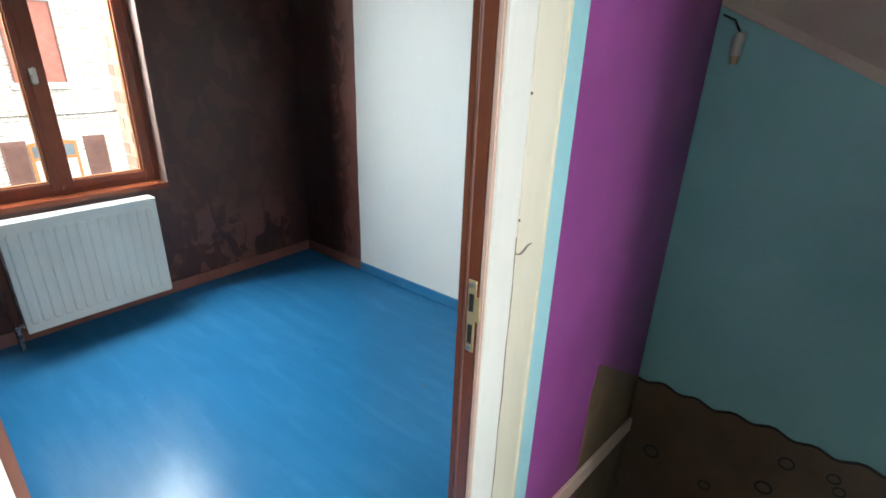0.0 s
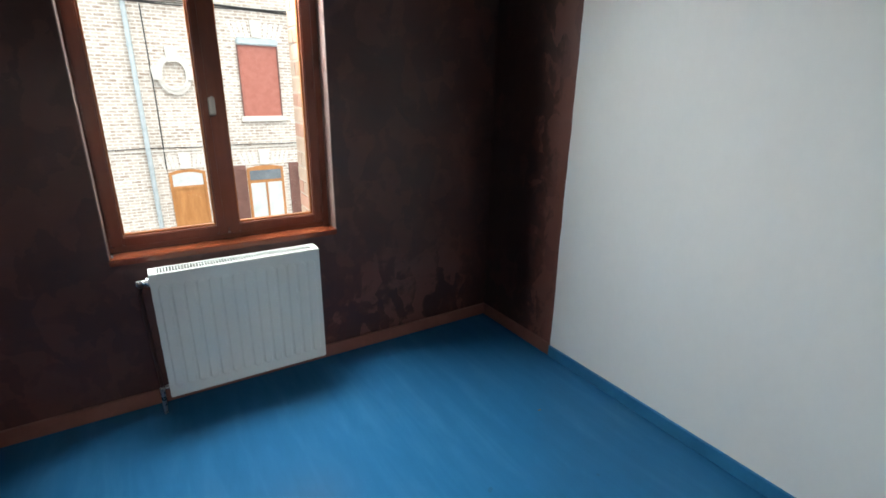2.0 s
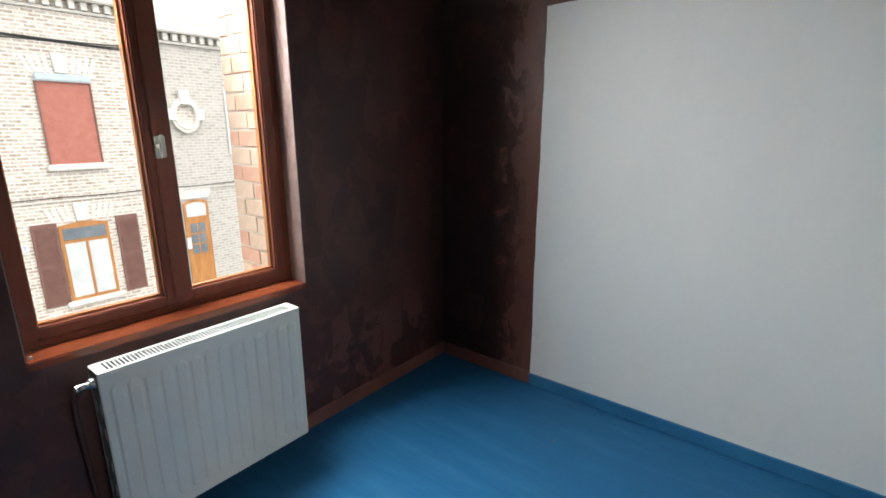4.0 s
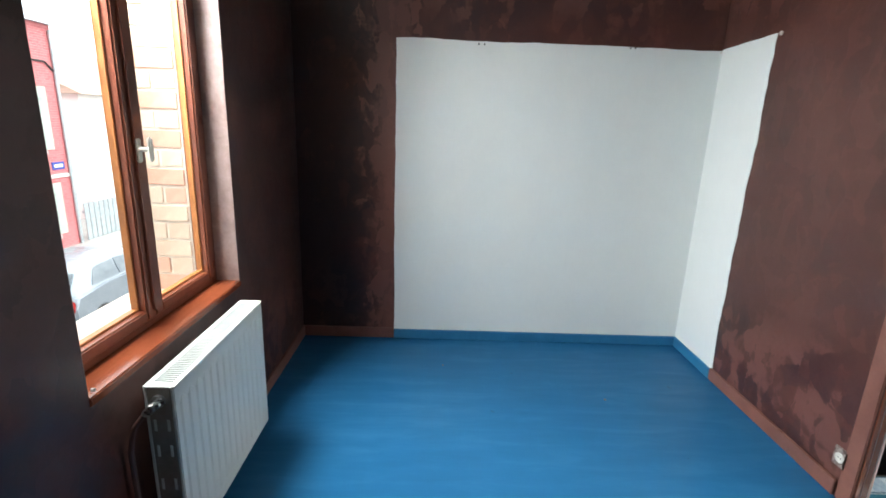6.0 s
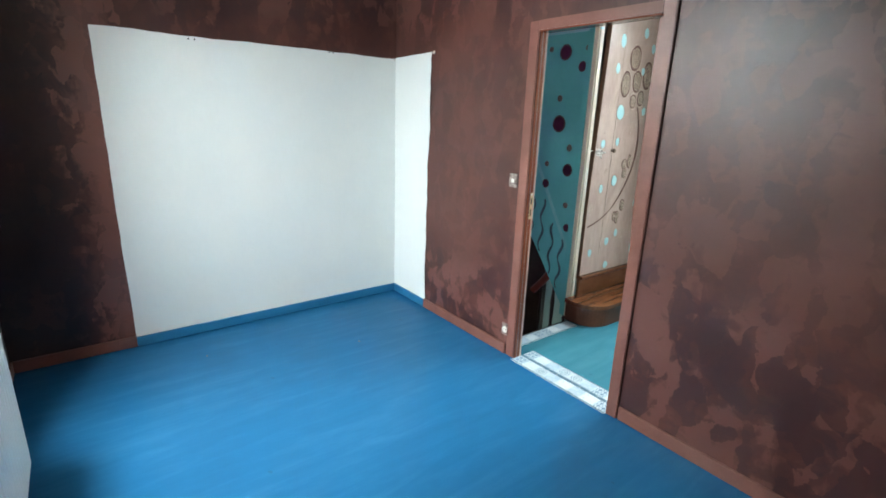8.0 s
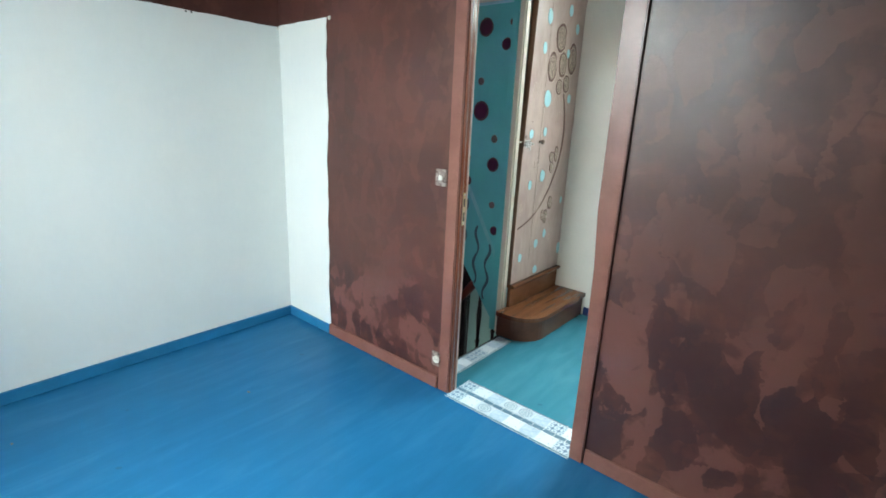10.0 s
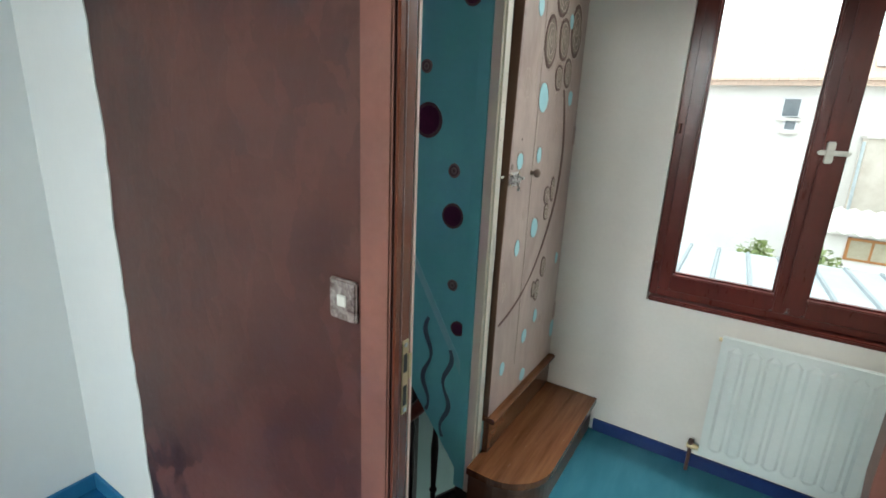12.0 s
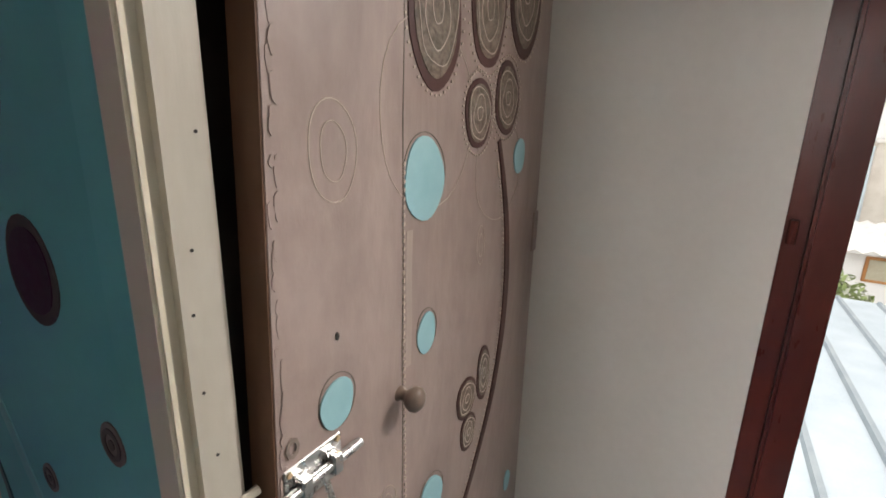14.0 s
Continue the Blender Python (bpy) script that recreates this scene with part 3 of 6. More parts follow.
b = bmesh.new()
LX0, LX1, LZ0, LZ1 = -2.825, -1.742, 0.783, 2.5
for a, c in (((LAND_W, -0.25), (LX0, CEIL)), ((LX1, -0.25), (FACE_X, CEIL)), ((LX0, -0.25), (LX1, LZ0 - 0.02)), ((LX0, LZ1), (LX1, CEIL))):
    bx(b, (a[0], LAND_S - 0.3, a[1]), (c[0], LAND_S, c[1]))
solid("wall_landing_south", b, LANDING_WHITE, "warm white wall of the landing with a window", "wall", "structure")
solid("wall_landing_west", box((LAND_W - 0.2, LAND_S - 0.3, -0.25), (LAND_W, LAND_N, CEIL)), LANDING_WHITE, "warm white end wall of the landing", "wall", "structure")
solid("wall_landing_north", box((LAND_W, LAND_N - 0.004, 0.0), (DOOR_W - 0.07, LAND_N, CEIL)), LANDING_WHITE, "warm white wall beside the doorway on the landing", "wall", "structure")

# door lining and architraves
lining = thing("door_frame_1", (-1.91, 0, 0), "brown painted door frame without a door", "door frame", "structure")
under(lining, "architrave", box((DOOR_E + 0.0035, 0.0, 0.0), (DOOR_E + 0.076, 0.011, DOOR_H + 0.055), 0.004), BROWN_TRIM)
under(lining, "architrave", box((DOOR_W - 0.062, 0.0, 0.0), (DOOR_W, 0.021, DOOR_H + 0.055), 0.004), BROWN_TRIM)
under(lining, "architrave", box((DOOR_W, 0.0, DOOR_H), (DOOR_E, 0.021, DOOR_H + 0.055), 0.004), BROWN_TRIM)
for x, s in ((DOOR_E, -1), (DOOR_W, 1)):
    X = lambda a, c: (min(x + s * a, x + s * c), max(x + s * a, x + s * c))
    xa, xb = X(0.0, 0.003)
    under(lining, "jamb", box((xa, LAND_N + 0.010, 0.0), (xb, 0.004, DOOR_H), 0.001), JAMB_BROWN, "red-brown painted door jamb")
    xa, xb = X(0.0, 0.0048)
    under(lining, "jamb_step", box((xa, -0.014, 0.0), (xb, 0.0035, DOOR_H), 0.002), JAMB_BROWN)
    under(lining, "jamb_bead", tube(bmesh.new(), [(x + s * 0.0025, -0.0155, 0.0), (x + s * 0.0025, -0.0155, DOOR_H)], 0.0036, 10), BROWN_TRIM, "worn rounded bead", 40)
    xa, xb = X(-0.004, 0.004)
    under(lining, "jamb_edge", box((xa, LAND_N - 0.004, 0.0), (xb, LAND_N + 0.010, DOOR_H), 0.003), PINK_BOARD, "worn pinkish outer jamb edge")
# the west jamb leans into the opening towards the top, more so on the landing side
lean = [(DOOR_W + 0.001, 0.0), (DOOR_W + 0.004, 0.0), (DOOR_W + 0.017, 0.9), (DOOR_W + 0.034, 1.15), (DOOR_W + 0.037, DOOR_H - 0.008), (DOOR_W + 0.001, DOOR_H - 0.008)]
across = lambda u, v, d: (u, d, v)
under(lining, "packing_board", prism(bmesh.new(), lean, across, -0.05, -0.018), BROWN_TRIM, "brown painted packing board out of plumb")
under(lining, "packing_edge", prism(bmesh.new(), [(u - 0.009 * (u > DOOR_W + 0.003), v) for u, v in lean], across, LAND_N - 0.007, -0.05), LANDING_WHITE, "pale worn edge of the packing board")
under(lining, "lining_head", box((DOOR_W + 0.008, LAND_N, DOOR_H - 0.006), (DOOR_E - 0.008, 0.02, DOOR_H), 0.001), JAMB_BROWN)
front, back = LAND_N - 0.006, LAND_N
under(lining, "landing_architrave", box((DOOR_E + 0.004, front, 0.0), (DOOR_E + 0.1, back, DOOR_H + 0.12), 0.002), WHITE_GLOSS, "white painted architrave with chipped edge")
under(lining, "landing_architrave", box((DOOR_E + 0.102, front + 0.001, 0.0), (DOOR_E + 0.222, back, DOOR_H + 0.12), 0.002), CREAM, "cream painted architrave board")
under(lining, "landing_architrave", box((DOOR_W - 0.07, front, 0.0), (DOOR_W - 0.004, back, DOOR_H + 0.12), 0.002), WHITE_GLOSS)
under(lining, "landing_architrave", box((DOOR_W - 0.004, front, DOOR_H), (DOOR_E + 0.004, back, DOOR_H + 0.12), 0.002), WHITE_GLOSS)
under(lining, "architrave_ridge", box((DOOR_E + 0.222, front - 0.002, 0.0), (DOOR_E + 0.235, back, DOOR_H + 0.12), 0.003), POST_CREAM, "rounded cream ridge beside the blue strip")
crack = [(DOOR_E + 0.1 + 0.0025 * math.sin(k * 1.7), 0.02 + k * 0.065) for k in range(19)]
under(lining, "crack", ribbon(bmesh.new(), crack, [0.002 + 0.0012 * math.sin(k * 1.1) for k in range(19)], lambda u, v, d: (u, front - d, v), 0.0, 0.0008), DOOR_EDGE, "open crack between the painted boards")
crack = [(DOOR_E + 0.103 + k * 0.011, 1.152 - 0.006 * math.sin(k * 0.9)) for k in range(7)]
under(lining, "crack", ribbon(bmesh.new(), crack, [0.0035, 0.003, 0.005, 0.006, 0.005, 0.003, 0.002], lambda u, v, d: (u, front - d, v), -0.001, 0.0008), TAUPE, "chipped cross crack in the paint")
for z in (1.225, 1.47):
    under(lining, "nail_hole", tube(bmesh.new(), [(DOOR_E + 0.104, front - 0.0012, z), (DOOR_E + 0.104, front + 0.001, z)], 0.003, 6), DOOR_EDGE)
plate = under(lining, "strike_plate", box((DOOR_E - 0.0055, -0.042, 0.955), (DOOR_E - 0.003, -0.0215, 1.12), 0.001), BRASS, "worn brass strike plate")
deeper(plate, "latch_opening", box((DOOR_E - 0.0062, -0.037, 1.05), (DOOR_E - 0.0054, -0.026, 1.09)), BLACK_LINE)
deeper(plate, "bolt_opening", box((DOOR_E - 0.0062, -0.037, 0.975), (DOOR_E - 0.0054, -0.026, 1.02)), BLACK_LINE)
deeper(plate, "lip", box((DOOR_E - 0.0065, -0.052, 1.03), (DOOR_E - 0.003, -0.041, 1.085), 0.001), BRASS)
for z in (0.965, 1.11):
    deeper(plate, "screw", tube(bmesh.new(), [(DOOR_E - 0.0055, -0.0315, z), (DOOR_E - 0.007, -0.0315, z)], 0.005, 8), CHROME)

# ---- stairwell ----
solid("wall_stairs_purple", box((DOOR_E + 0.315, LAND_N - 0.003, -2.2), (-0.002, LAND_N, CEIL)), PURPLE, "purple painted wall along the stairs", "wall", "structure")
solid("wall_stairs_strip", box((DOOR_E + 0.235, LAND_N - 0.005, 0.0), (DOOR_E + 0.315, LAND_N, CEIL)), PALE_BLUE, "pale blue painted strip beside the door frame", "wall paint", "structure")
solid("wall_stairs_end", box((-0.002, -1.7, -2.2), (0.12, LAND_N, CEIL)), TEAL_DARK, "slate teal end wall of the stairs", "wall", "structure")
solid("wall_stairs_south", box((-1.30, -1.76, -2.2), (-0.002, -1.62, CEIL)), TEAL_LIGHT, "light teal wall behind the balusters", "wall", "structure")


def on_end(u, v, d):
    return (-0.002 - d, u, v)


def on_purple(u, v, d):
    return (u, LAND_N - 0.003 - d, v)


wavy = [(-1.62 + 1.56 * k / 60, 0.035 + 0.012 * math.sin(k * 1.05) + 0.006 * math.sin(k * 0.37)) for k in range(61)]
dado = thing("stair_dado", (-0.16, -0.8, -0.5), "umber painted dado with a black wavy line", "wall paint", "structure")
under(dado, "end_field", prism(bmesh.new(), wavy + [(-0.06, -2.0), (-1.62, -2.0)], on_end, 0.0, 0.003), UMBER)
under(dado, "wavy_line", ribbon(bmesh.new(), wavy, 0.012, on_end, 0.001, 0.005), BLACK_LINE, "black wavy line")
# umber dado on the side wall; its steep west edge draws in a shadow's end
under(dado, "side_field", prism(bmesh.new(), [(-0.006, 0.04), (-0.70, 0.485), (-0.74, 0.4), (-0.76, -2.0), (-0.006, -2.0)], on_purple, 0.0, 0.003), UMBER)
rnd = random.Random(8)
for k in range(9):
    u, v, r = rnd.uniform(-1.1, -0.2), rnd.uniform(-0.45, -0.06), rnd.uniform(0.022, 0.05)
    under(dado, "painted_ring", hoop(bmesh.new(), oval(u, v, r, r, 20), oval(u, v, r * 0.72, r * 0.72, 20), on_end, 0.002, 0.005), BLACK_LINE)
skirt = prism(bmesh.new(), [(-1.25, 0.15), (-1.25, 0.07), (-0.006, -0.30), (-0.006, -0.22)], on_purple, 0.004, 0.018)
solid("stair_skirting", skirt, PINK_BOARD, "pale scuffed skirting board down the stairs", "skirting", "structure")
stairs = thing("staircase", (-0.75, -0.6, -1.6), "dark painted wooden stairs going down", "stairs", "structure")
for k in range(6):
    x0, z0 = WELL + 0.012 + 0.185 * k, -0.19 * (k + 1)
    under(stairs, "tread", box((x0 - 0.02, -1.0, z0 - 0.03), (min(x0 + 0.2, -0.01), -0.085, z0), 0.005), BLACK_WOOD)
    under(stairs, "riser", box((x0 - 0.012, -1.0, z0), (x0 + 0.006, -0.085, z0 + 0.16)), BLACK_WOOD)
under(stairs, "stringer", prism(bmesh.new(), [(-1.30, 0.0), (-1.30, -0.42), (-0.17, -1.6), (-0.17, -1.15)], lambda u, v, d: (u, -1.03 + d, v), 0.0, 0.03), BLACK_WOOD)
nosing = box((WELL, -0.85, -0.06), (WELL + 0.02, -0.085, -0.002), 0.004)
under(stairs, "nosing", nosing, BLACK_WOOD, "dark nosing at the landing's edge")
rail = thing("stair_balustrade", (-1.2, -0.98, -0.3), "red-varnished handrail on dark turned balusters", "balustrade")
under(rail, "handrail", tube(bmesh.new(), [(-1.02, -0.98, 0.33), (-0.9, -0.98, 0.17), (-0.80, -0.98, 0.055)], [0.034, 0.032, 0.032], 12), RED_WOOD, "red-varnished round handrail", 40)
under(rail, "rail_end", tube(bmesh.new(), [(-1.075, -0.98, 0.345), (-1.03, -0.98, 0.345), (-1.0, -0.98, 0.32)], [0.03, 0.042, 0.036], 12), RED_WOOD, "", 40)
for k in range(3):
    x = -1.16 + 0.135 * k
    top, foot = (0.34 if k < 1 else 0.29 - 1.12 * (x + 1.0)), -0.42 - 1.04 * (x + 1.3) + 0.42
    prof = [(0.0, 0.012), (0.1, 0.014), (0.12, 0.02), (0.15, 0.012), (0.5, 0.019), (0.7, 0.011), (0.85, 0.018), (0.9, 0.011), (1.0, 0.012)]
    under(rail, "baluster", tube(bmesh.new(), [(x, -0.985, foot + f * (top - foot)) for f, r in prof], [r for f, r in prof], 8), BLACK_WOOD, "", 40)

under(stairs, "end_board", box((-0.88, -1.06, -1.6), (-0.655, -1.015, 0.86), 0.004), BLACK_WOOD, "black board closing the stair side")

# sloping soffit under the attic stairs
z_at = lambda x, y: 1.785 + 0.465 * y - 0.95 * x
b = rings(bmesh.new(), [[(x, y, z_at(x, y) + d) for x, y in ((-0.003, -0.06), (-0.003, -1.62), (-0.8, -1.62), (-0.8, -0.06))] for d in (0.0, 0.03)])
solid("stair_soffit", b, SOFFIT, "beige plaster soffit under the attic stairs", "soffit", "structure")
b = rings(bmesh.new(), [[(-0.003 - dx, y, z_at(-0.003 - dx, y) - d) for dx, d in ((0.0, 0.02), (0.006, 0.02), (0.025, -0.004), (0.0, -0.004))] for y in (-0.061, -1.61)])
solid("soffit_trim", b, SOFFIT, "cream fillet along the sloping soffit", "trim", "structure")


# dotted boarding between the stairs and the attic flight
def on_panel(u, v, d):
    return (u, PANEL_Y + d, v)


panel = thing("stair_boarding", (-1.0, PANEL_Y, 0.9), "teal boarding with plum dots, grey dots and waves", "wall panel", "structure")
low = lambda x: 0.80 - 1.30 * (-0.64 - x)
under(panel, "board", prism(bmesh.new(), [(-0.64, 0.80), (-0.64, 2.17), (-1.255, 2.17), (-1.255, 0.0)], on_panel, -0.022, 0.0), TEAL)
under(panel, "upper_wall", box((-1.30, PANEL_Y - 0.022, 2.185), (-0.01, PANEL_Y, CEIL)), LANDING_WHITE, "warm white wall above the boarding")
under(panel, "top_strip", box((-1.30, PANEL_Y - 0.022, 2.17), (-0.64, PANEL_Y + 0.008, 2.185)), PALE_BLUE)
under(panel, "corner_strip", box((-1.257, PANEL_Y - 0.022, 0.0), (-1.205, -0.855, 2.185), 0.004), TEAL_EDGE, "teal painted corner strip")
b = box((-0.655, PANEL_Y - 0.03, 0.775), (-0.60, PANEL_Y + 0.02, 1.46), 0.003)
under(panel, "hanging_board", b, PINK_BOARD, "pinkish board end hanging below the slope")
under(panel, "cream_edge", prism(bmesh.new(), [(-0.60, 1.46), (-0.655, 1.46), (-0.70, 1.76), (-0.685, 2.17), (-0.62, 2.17), (-0.62, 1.7)], on_panel, -0.03, 0.018), CREAM)
band = [(-0.68 - 0.58 * f, 1.435 - 0.99 * f) for f in [k / 12 for k in range(13)]]
under(panel, "diagonal_band", ribbon(bmesh.new(), band, 0.03, on_panel, 0.0, 0.0012), TEAL_BAND, "brushed paler teal diagonal band")
for u, v, r in ((-1.0, 1.521, 0.062), (-1.126, 1.175, 0.047), (-0.92, 1.046, 0.034), (-1.174, 0.723, 0.031), (-1.0, 2.04, 0.055), (-1.165, 1.933, 0.036)):
    dot = under(panel, "plum_dot", prism(bmesh.new(), oval(u, v, r, r * 1.03, 26, 0.02, u * 9), on_panel, 0.0, 0.0018), PLUM_RIM)
    deeper(dot, "dot_centre", prism(bmesh.new(), oval(u, v, r * 0.82, r * 0.84, 26, 0.03, u * 5), on_panel, 0.0018, 0.003), PLUM, "plum coloured centre")
for u, v, r in ((-0.985, 1.71, 0.024), (-0.763, 1.54, 0.022), (-1.123, 1.345, 0.025), (-0.915, 1.205, 0.021), (-1.141, 0.90, 0.023), (-0.78, 1.88, 0.024), (-0.86, 2.07, 0.02), (-1.2, 2.06, 0.02)):
    dot = under(panel, "grey_dot", prism(bmesh.new(), oval(u, v, r, r * 1.05, 22, 0.04, v * 7), on_panel, 0.0, 0.0018), TAUPE)
    deeper(dot, "dot_ring", hoop(bmesh.new(), oval(u, v, r * 0.75, r * 0.8, 20), oval(u, v, r * 0.5, r * 0.55, 20), on_panel, 0.0018, 0.003), PLUM_RIM)
    deeper(dot, "dot_centre", prism(bmesh.new(), oval(u, v, r * 0.25, r * 0.27, 12), on_panel, 0.0018, 0.003), PLUM_RIM)
for u0, v0, u1, v1 in ((-0.69, 1.38, -0.71, 0.79), (-0.815, 0.97, -0.805, 0.62), (-0.92, 0.915, -0.915, 0.47), (-1.04, 0.735, -1.03, 0.3), (-1.14, 0.62, -1.13, 0.2)):
    pts = [(u0 + (u1 - u0) * k / 24 + 0.018 * math.sin(k * 0.5 + u0 * 30), v0 + (v1 - v0) * k / 24) for k in range(25)]
    wid = [0.010 + 0.012 * abs(math.sin(k * 0.27 + 0.4)) for k in range(25)]
    under(panel, "wave_stroke", ribbon(bmesh.new(), pts, wid, on_panel, 0.0, 0.0025), WAVE, "dark painted wavy stroke")

# ---- attic door with its jamb and steps ----
post = thing("attic_door_jamb", (-1.32, -0.86, 0.0), "cream and white painted door post with nail holes", "door post", "structure")
under(post, "cream_board", box((-1.2955, -0.8605, 0.0), (-1.257, -0.8515, CEIL), 0.003), POST_CREAM)
under(post, "white_stop", box((-1.298, -0.915, 0.0), (-1.247, -0.861, CEIL), 0.009), POST_WHITE)
for z, y in ((1.684, -0.898), (1.592, -0.884), (1.538, -0.879), (1.466, -0.88), (1.40, -0.886)):
    under(post, "nail_hole", tube(bmesh.new(), [(-1.2988, y, z), (-1.2975, y, z)], 0.0016, 6), BLACK_LINE)
keep = under(post, "keep", box((-1.3005, -0.904, 0.985), (-1.2975, -0.889, 1.12), 0.0015), PLASTIC, "painted metal lock keep")
under(post, "bolt_keep", tube(bmesh.new(), [(-1.2985, -0.900, 1.335), (-1.301, -0.922, 1.337)], 0.005, 8), POST_WHITE, "painted bolt keep", 40)
# added black sheet: gives the gap beside the attic door its shade
solid("door_gap_shade", box((-1.24, -1.6, 0.3), (-1.2, -0.92, CEIL)), BLACK_WOOD, "black sheet standing in for the shade behind the ajar attic door", "boarding", "structure")


def on_face(u, v, d):
    return (FACE_X - d, u, v)


door = thing("attic_door", (FACE_X, -1.28, 0.352), "pearly mauve door painted with flowers and aqua dots", "door")
free = lambda z: -0.918 - 0.036 * max(0.0, z - 1.0)      # the leaf leans away from its post towards the top
rise = [(free(z) - 0.002, z) for z in (0.352, 1.0, 1.4, 1.8, 2.2, 2.56)]
leaf = under(door, "leaf", prism(bmesh.new(), rise + [(-1.625, 2.56), (-1.625, 0.352)], on_face, -0.038, 0.0), MAUVE)
rnd = random.Random(14)
lumps = bmesh.new()
for k in range(46):
    z = 1.0 + 0.9 * k / 46 + rnd.uniform(-0.008, 0.008)
    prism(lumps, oval(free(z) - 0.006 - rnd.random() * 0.008, z, rnd.uniform(0.002, 0.0045), rnd.uniform(0.005, 0.016), 9, 0.2, k), on_face, -0.0005, rnd.uniform(0.0006, 0.0014))
under(door, "edge_drips", lumps, MAUVE, "lumpy dried paint along the free edge")
b = ribbon(bmesh.new(), [(u + 0.001, z) for u, z in rise], 0.0025, on_face, -0.037, -0.001)
under(door, "leaf_edge", b, DOOR_EDGE, "raw brown wooden edge")
stem = [(-1.412, 1.665), (-1.452, 1.57), (-1.477, 1.46), (-1.481, 1.35), (-1.463, 1.23), (-1.412, 1.1), (-1.302, 0.94), (-1.2, 0.852), (-1.085, 0.785), (-0.945, 0.75)]
fine = []
for (u0, v0), (u1, v1) in zip(stem, stem[1:]):
    fine += [(u0 + (u1 - u0) * k / 6, v0 + (v1 - v0) * k / 6) for k in range(6)]
fine.append(stem[-1])
sm = [tuple(sum(c) / len(c) for c in zip(*fine[max(0, i - 4):i + 5])) for i in range(len(fine))]
sm[0], sm[-1] = fine[0], fine[-1]
n = len(sm)
under(door, "stem", ribbon(bmesh.new(), sm, [0.004 + 0.016 * math.sin(min(1, 0.1 + i / n * 1.2) * math.pi) ** 0.7 if i / n < 0.8 else 0.011 for i in range(n)], on_face, 0.0, 0.002), BRONZE, "dark bronze painted stem")
beads = bmesh.new()
for i, (u, v) in enumerate(sm):
    for k in (0.0, 0.5):
        if i + 1 < n and i / n < 0.75:
            uu, vv = u + (sm[i + 1][0] - u) * k, v + (sm[i + 1][1] - v) * k
            prism(beads, oval(uu + 0.018, vv + 0.004, 0.0022, 0.0022, 6), on_face, 0.0, 0.002)
for i in range(110):
    v = 0.5 + i * 0.0105
    prism(beads, oval(-1.148 + 0.004 * math.sin(v * 5), v, 0.002, 0.0032, 6), on_face, 0.0, 0.002)
under(door, "bead_lines", beads, BEADS, "cream dotted outlines")


def petal(u, v, ru, rv, outline=True):
    """A painted petal: dark rim, umber field, cream rings, dotted outline."""
    p = under(door, "petal", prism(bmesh.new(), oval(u, v, ru, rv, 30, 0.05, u * 20 + v), on_face, 0.0, 0.0015), BRONZE)
    deeper(p, "petal_field", prism(bmesh.new(), oval(u, v, ru * 0.82, rv * 0.84, 28, 0.05, u * 20 + v), on_face, 0.0015, 0.0024), PETAL, "umber brushed petal field")
    lines = bmesh.new()
    for f in (0.76, 0.47, 0.2):
        hoop(lines, oval(u, v, ru * f + 0.001, rv * f + 0.001, 24, 0.11, f * 9 + u), oval(u, v, ru * f - 0.0007, rv * f - 0.0007, 24, 0.11, f * 9 + u), on_face, 0.002, 0.0033)
    if outline:
        for k in range(40):
            a = k * math.tau / 40
            prism(lines, oval(u + (ru + 0.008) * math.cos(a), v + (rv + 0.008) * math.sin(a), 0.0021, 0.0021, 6), on_face, 0.0, 0.0018)
    deeper(p, "petal_lines", lines, BEADS, "cream rings and dots")


for u, v, ru, rv in ((-1.212, 1.826, 0.06, 0.092), (-1.355, 1.852, 0.056, 0.084), (-1.49, 1.902, 0.064, 0.1), (-1.335, 1.706, 0.042, 0.053), (-1.435, 1.732, 0.046, 0.058),
                     (-1.3, 2.015, 0.07, 0.092)):
    petal(u, v, ru, rv)
for u, v, ru, rv in ((-1.333, 1.226, 0.034, 0.042), (-1.397, 1.246, 0.026, 0.056), (-1.345, 1.152, 0.028, 0.04), (-1.378, 0.89, 0.032, 0.05), (-1.323, 0.793, 0.03, 0.055), (-1.28, 0.807, 0.018, 0.042)):
    petal(u, v, ru, rv, False)
for u, v, ru, rv in ((-1.19, 1.622, 0.046, 0.053), (-1.2, 1.403, 0.023, 0.031), (-1.018, 1.388, 0.026, 0.031), (-1.222, 1.10, 0.034, 0.042), (-1.06, 1.045, 0.022, 0.032), (-1.503, 1.635, 0.024, 0.032),
                     (-1.34, 0.66, 0.022, 0.032), (-1.6, 0.50, 0.024, 0.048), (-1.555, 0.893, 0.016, 0.028), (-1.225, 0.60, 0.027, 0.034), (-1.014, 0.53, 0.022, 0.032), (-1.25, 0.395, 0.03, 0.03),
                     (-1.09, 1.93, 0.024, 0.035), (-1.12, 2.12, 0.03, 0.045), (-1.4, 2.2, 0.028, 0.035), (-1.52, 2.1, 0.024, 0.034), (-1.2, 2.3, 0.026, 0.036), (-1.42, 1.93, 0.02, 0.03)):
    under(door, "aqua_dot", prism(bmesh.new(), oval(u, v, ru, rv, 26, 0.05, u * 30 + v * 9), on_face, 0.0, 0.002), AQUA, "aqua painted dot")
ghost = bmesh.new()
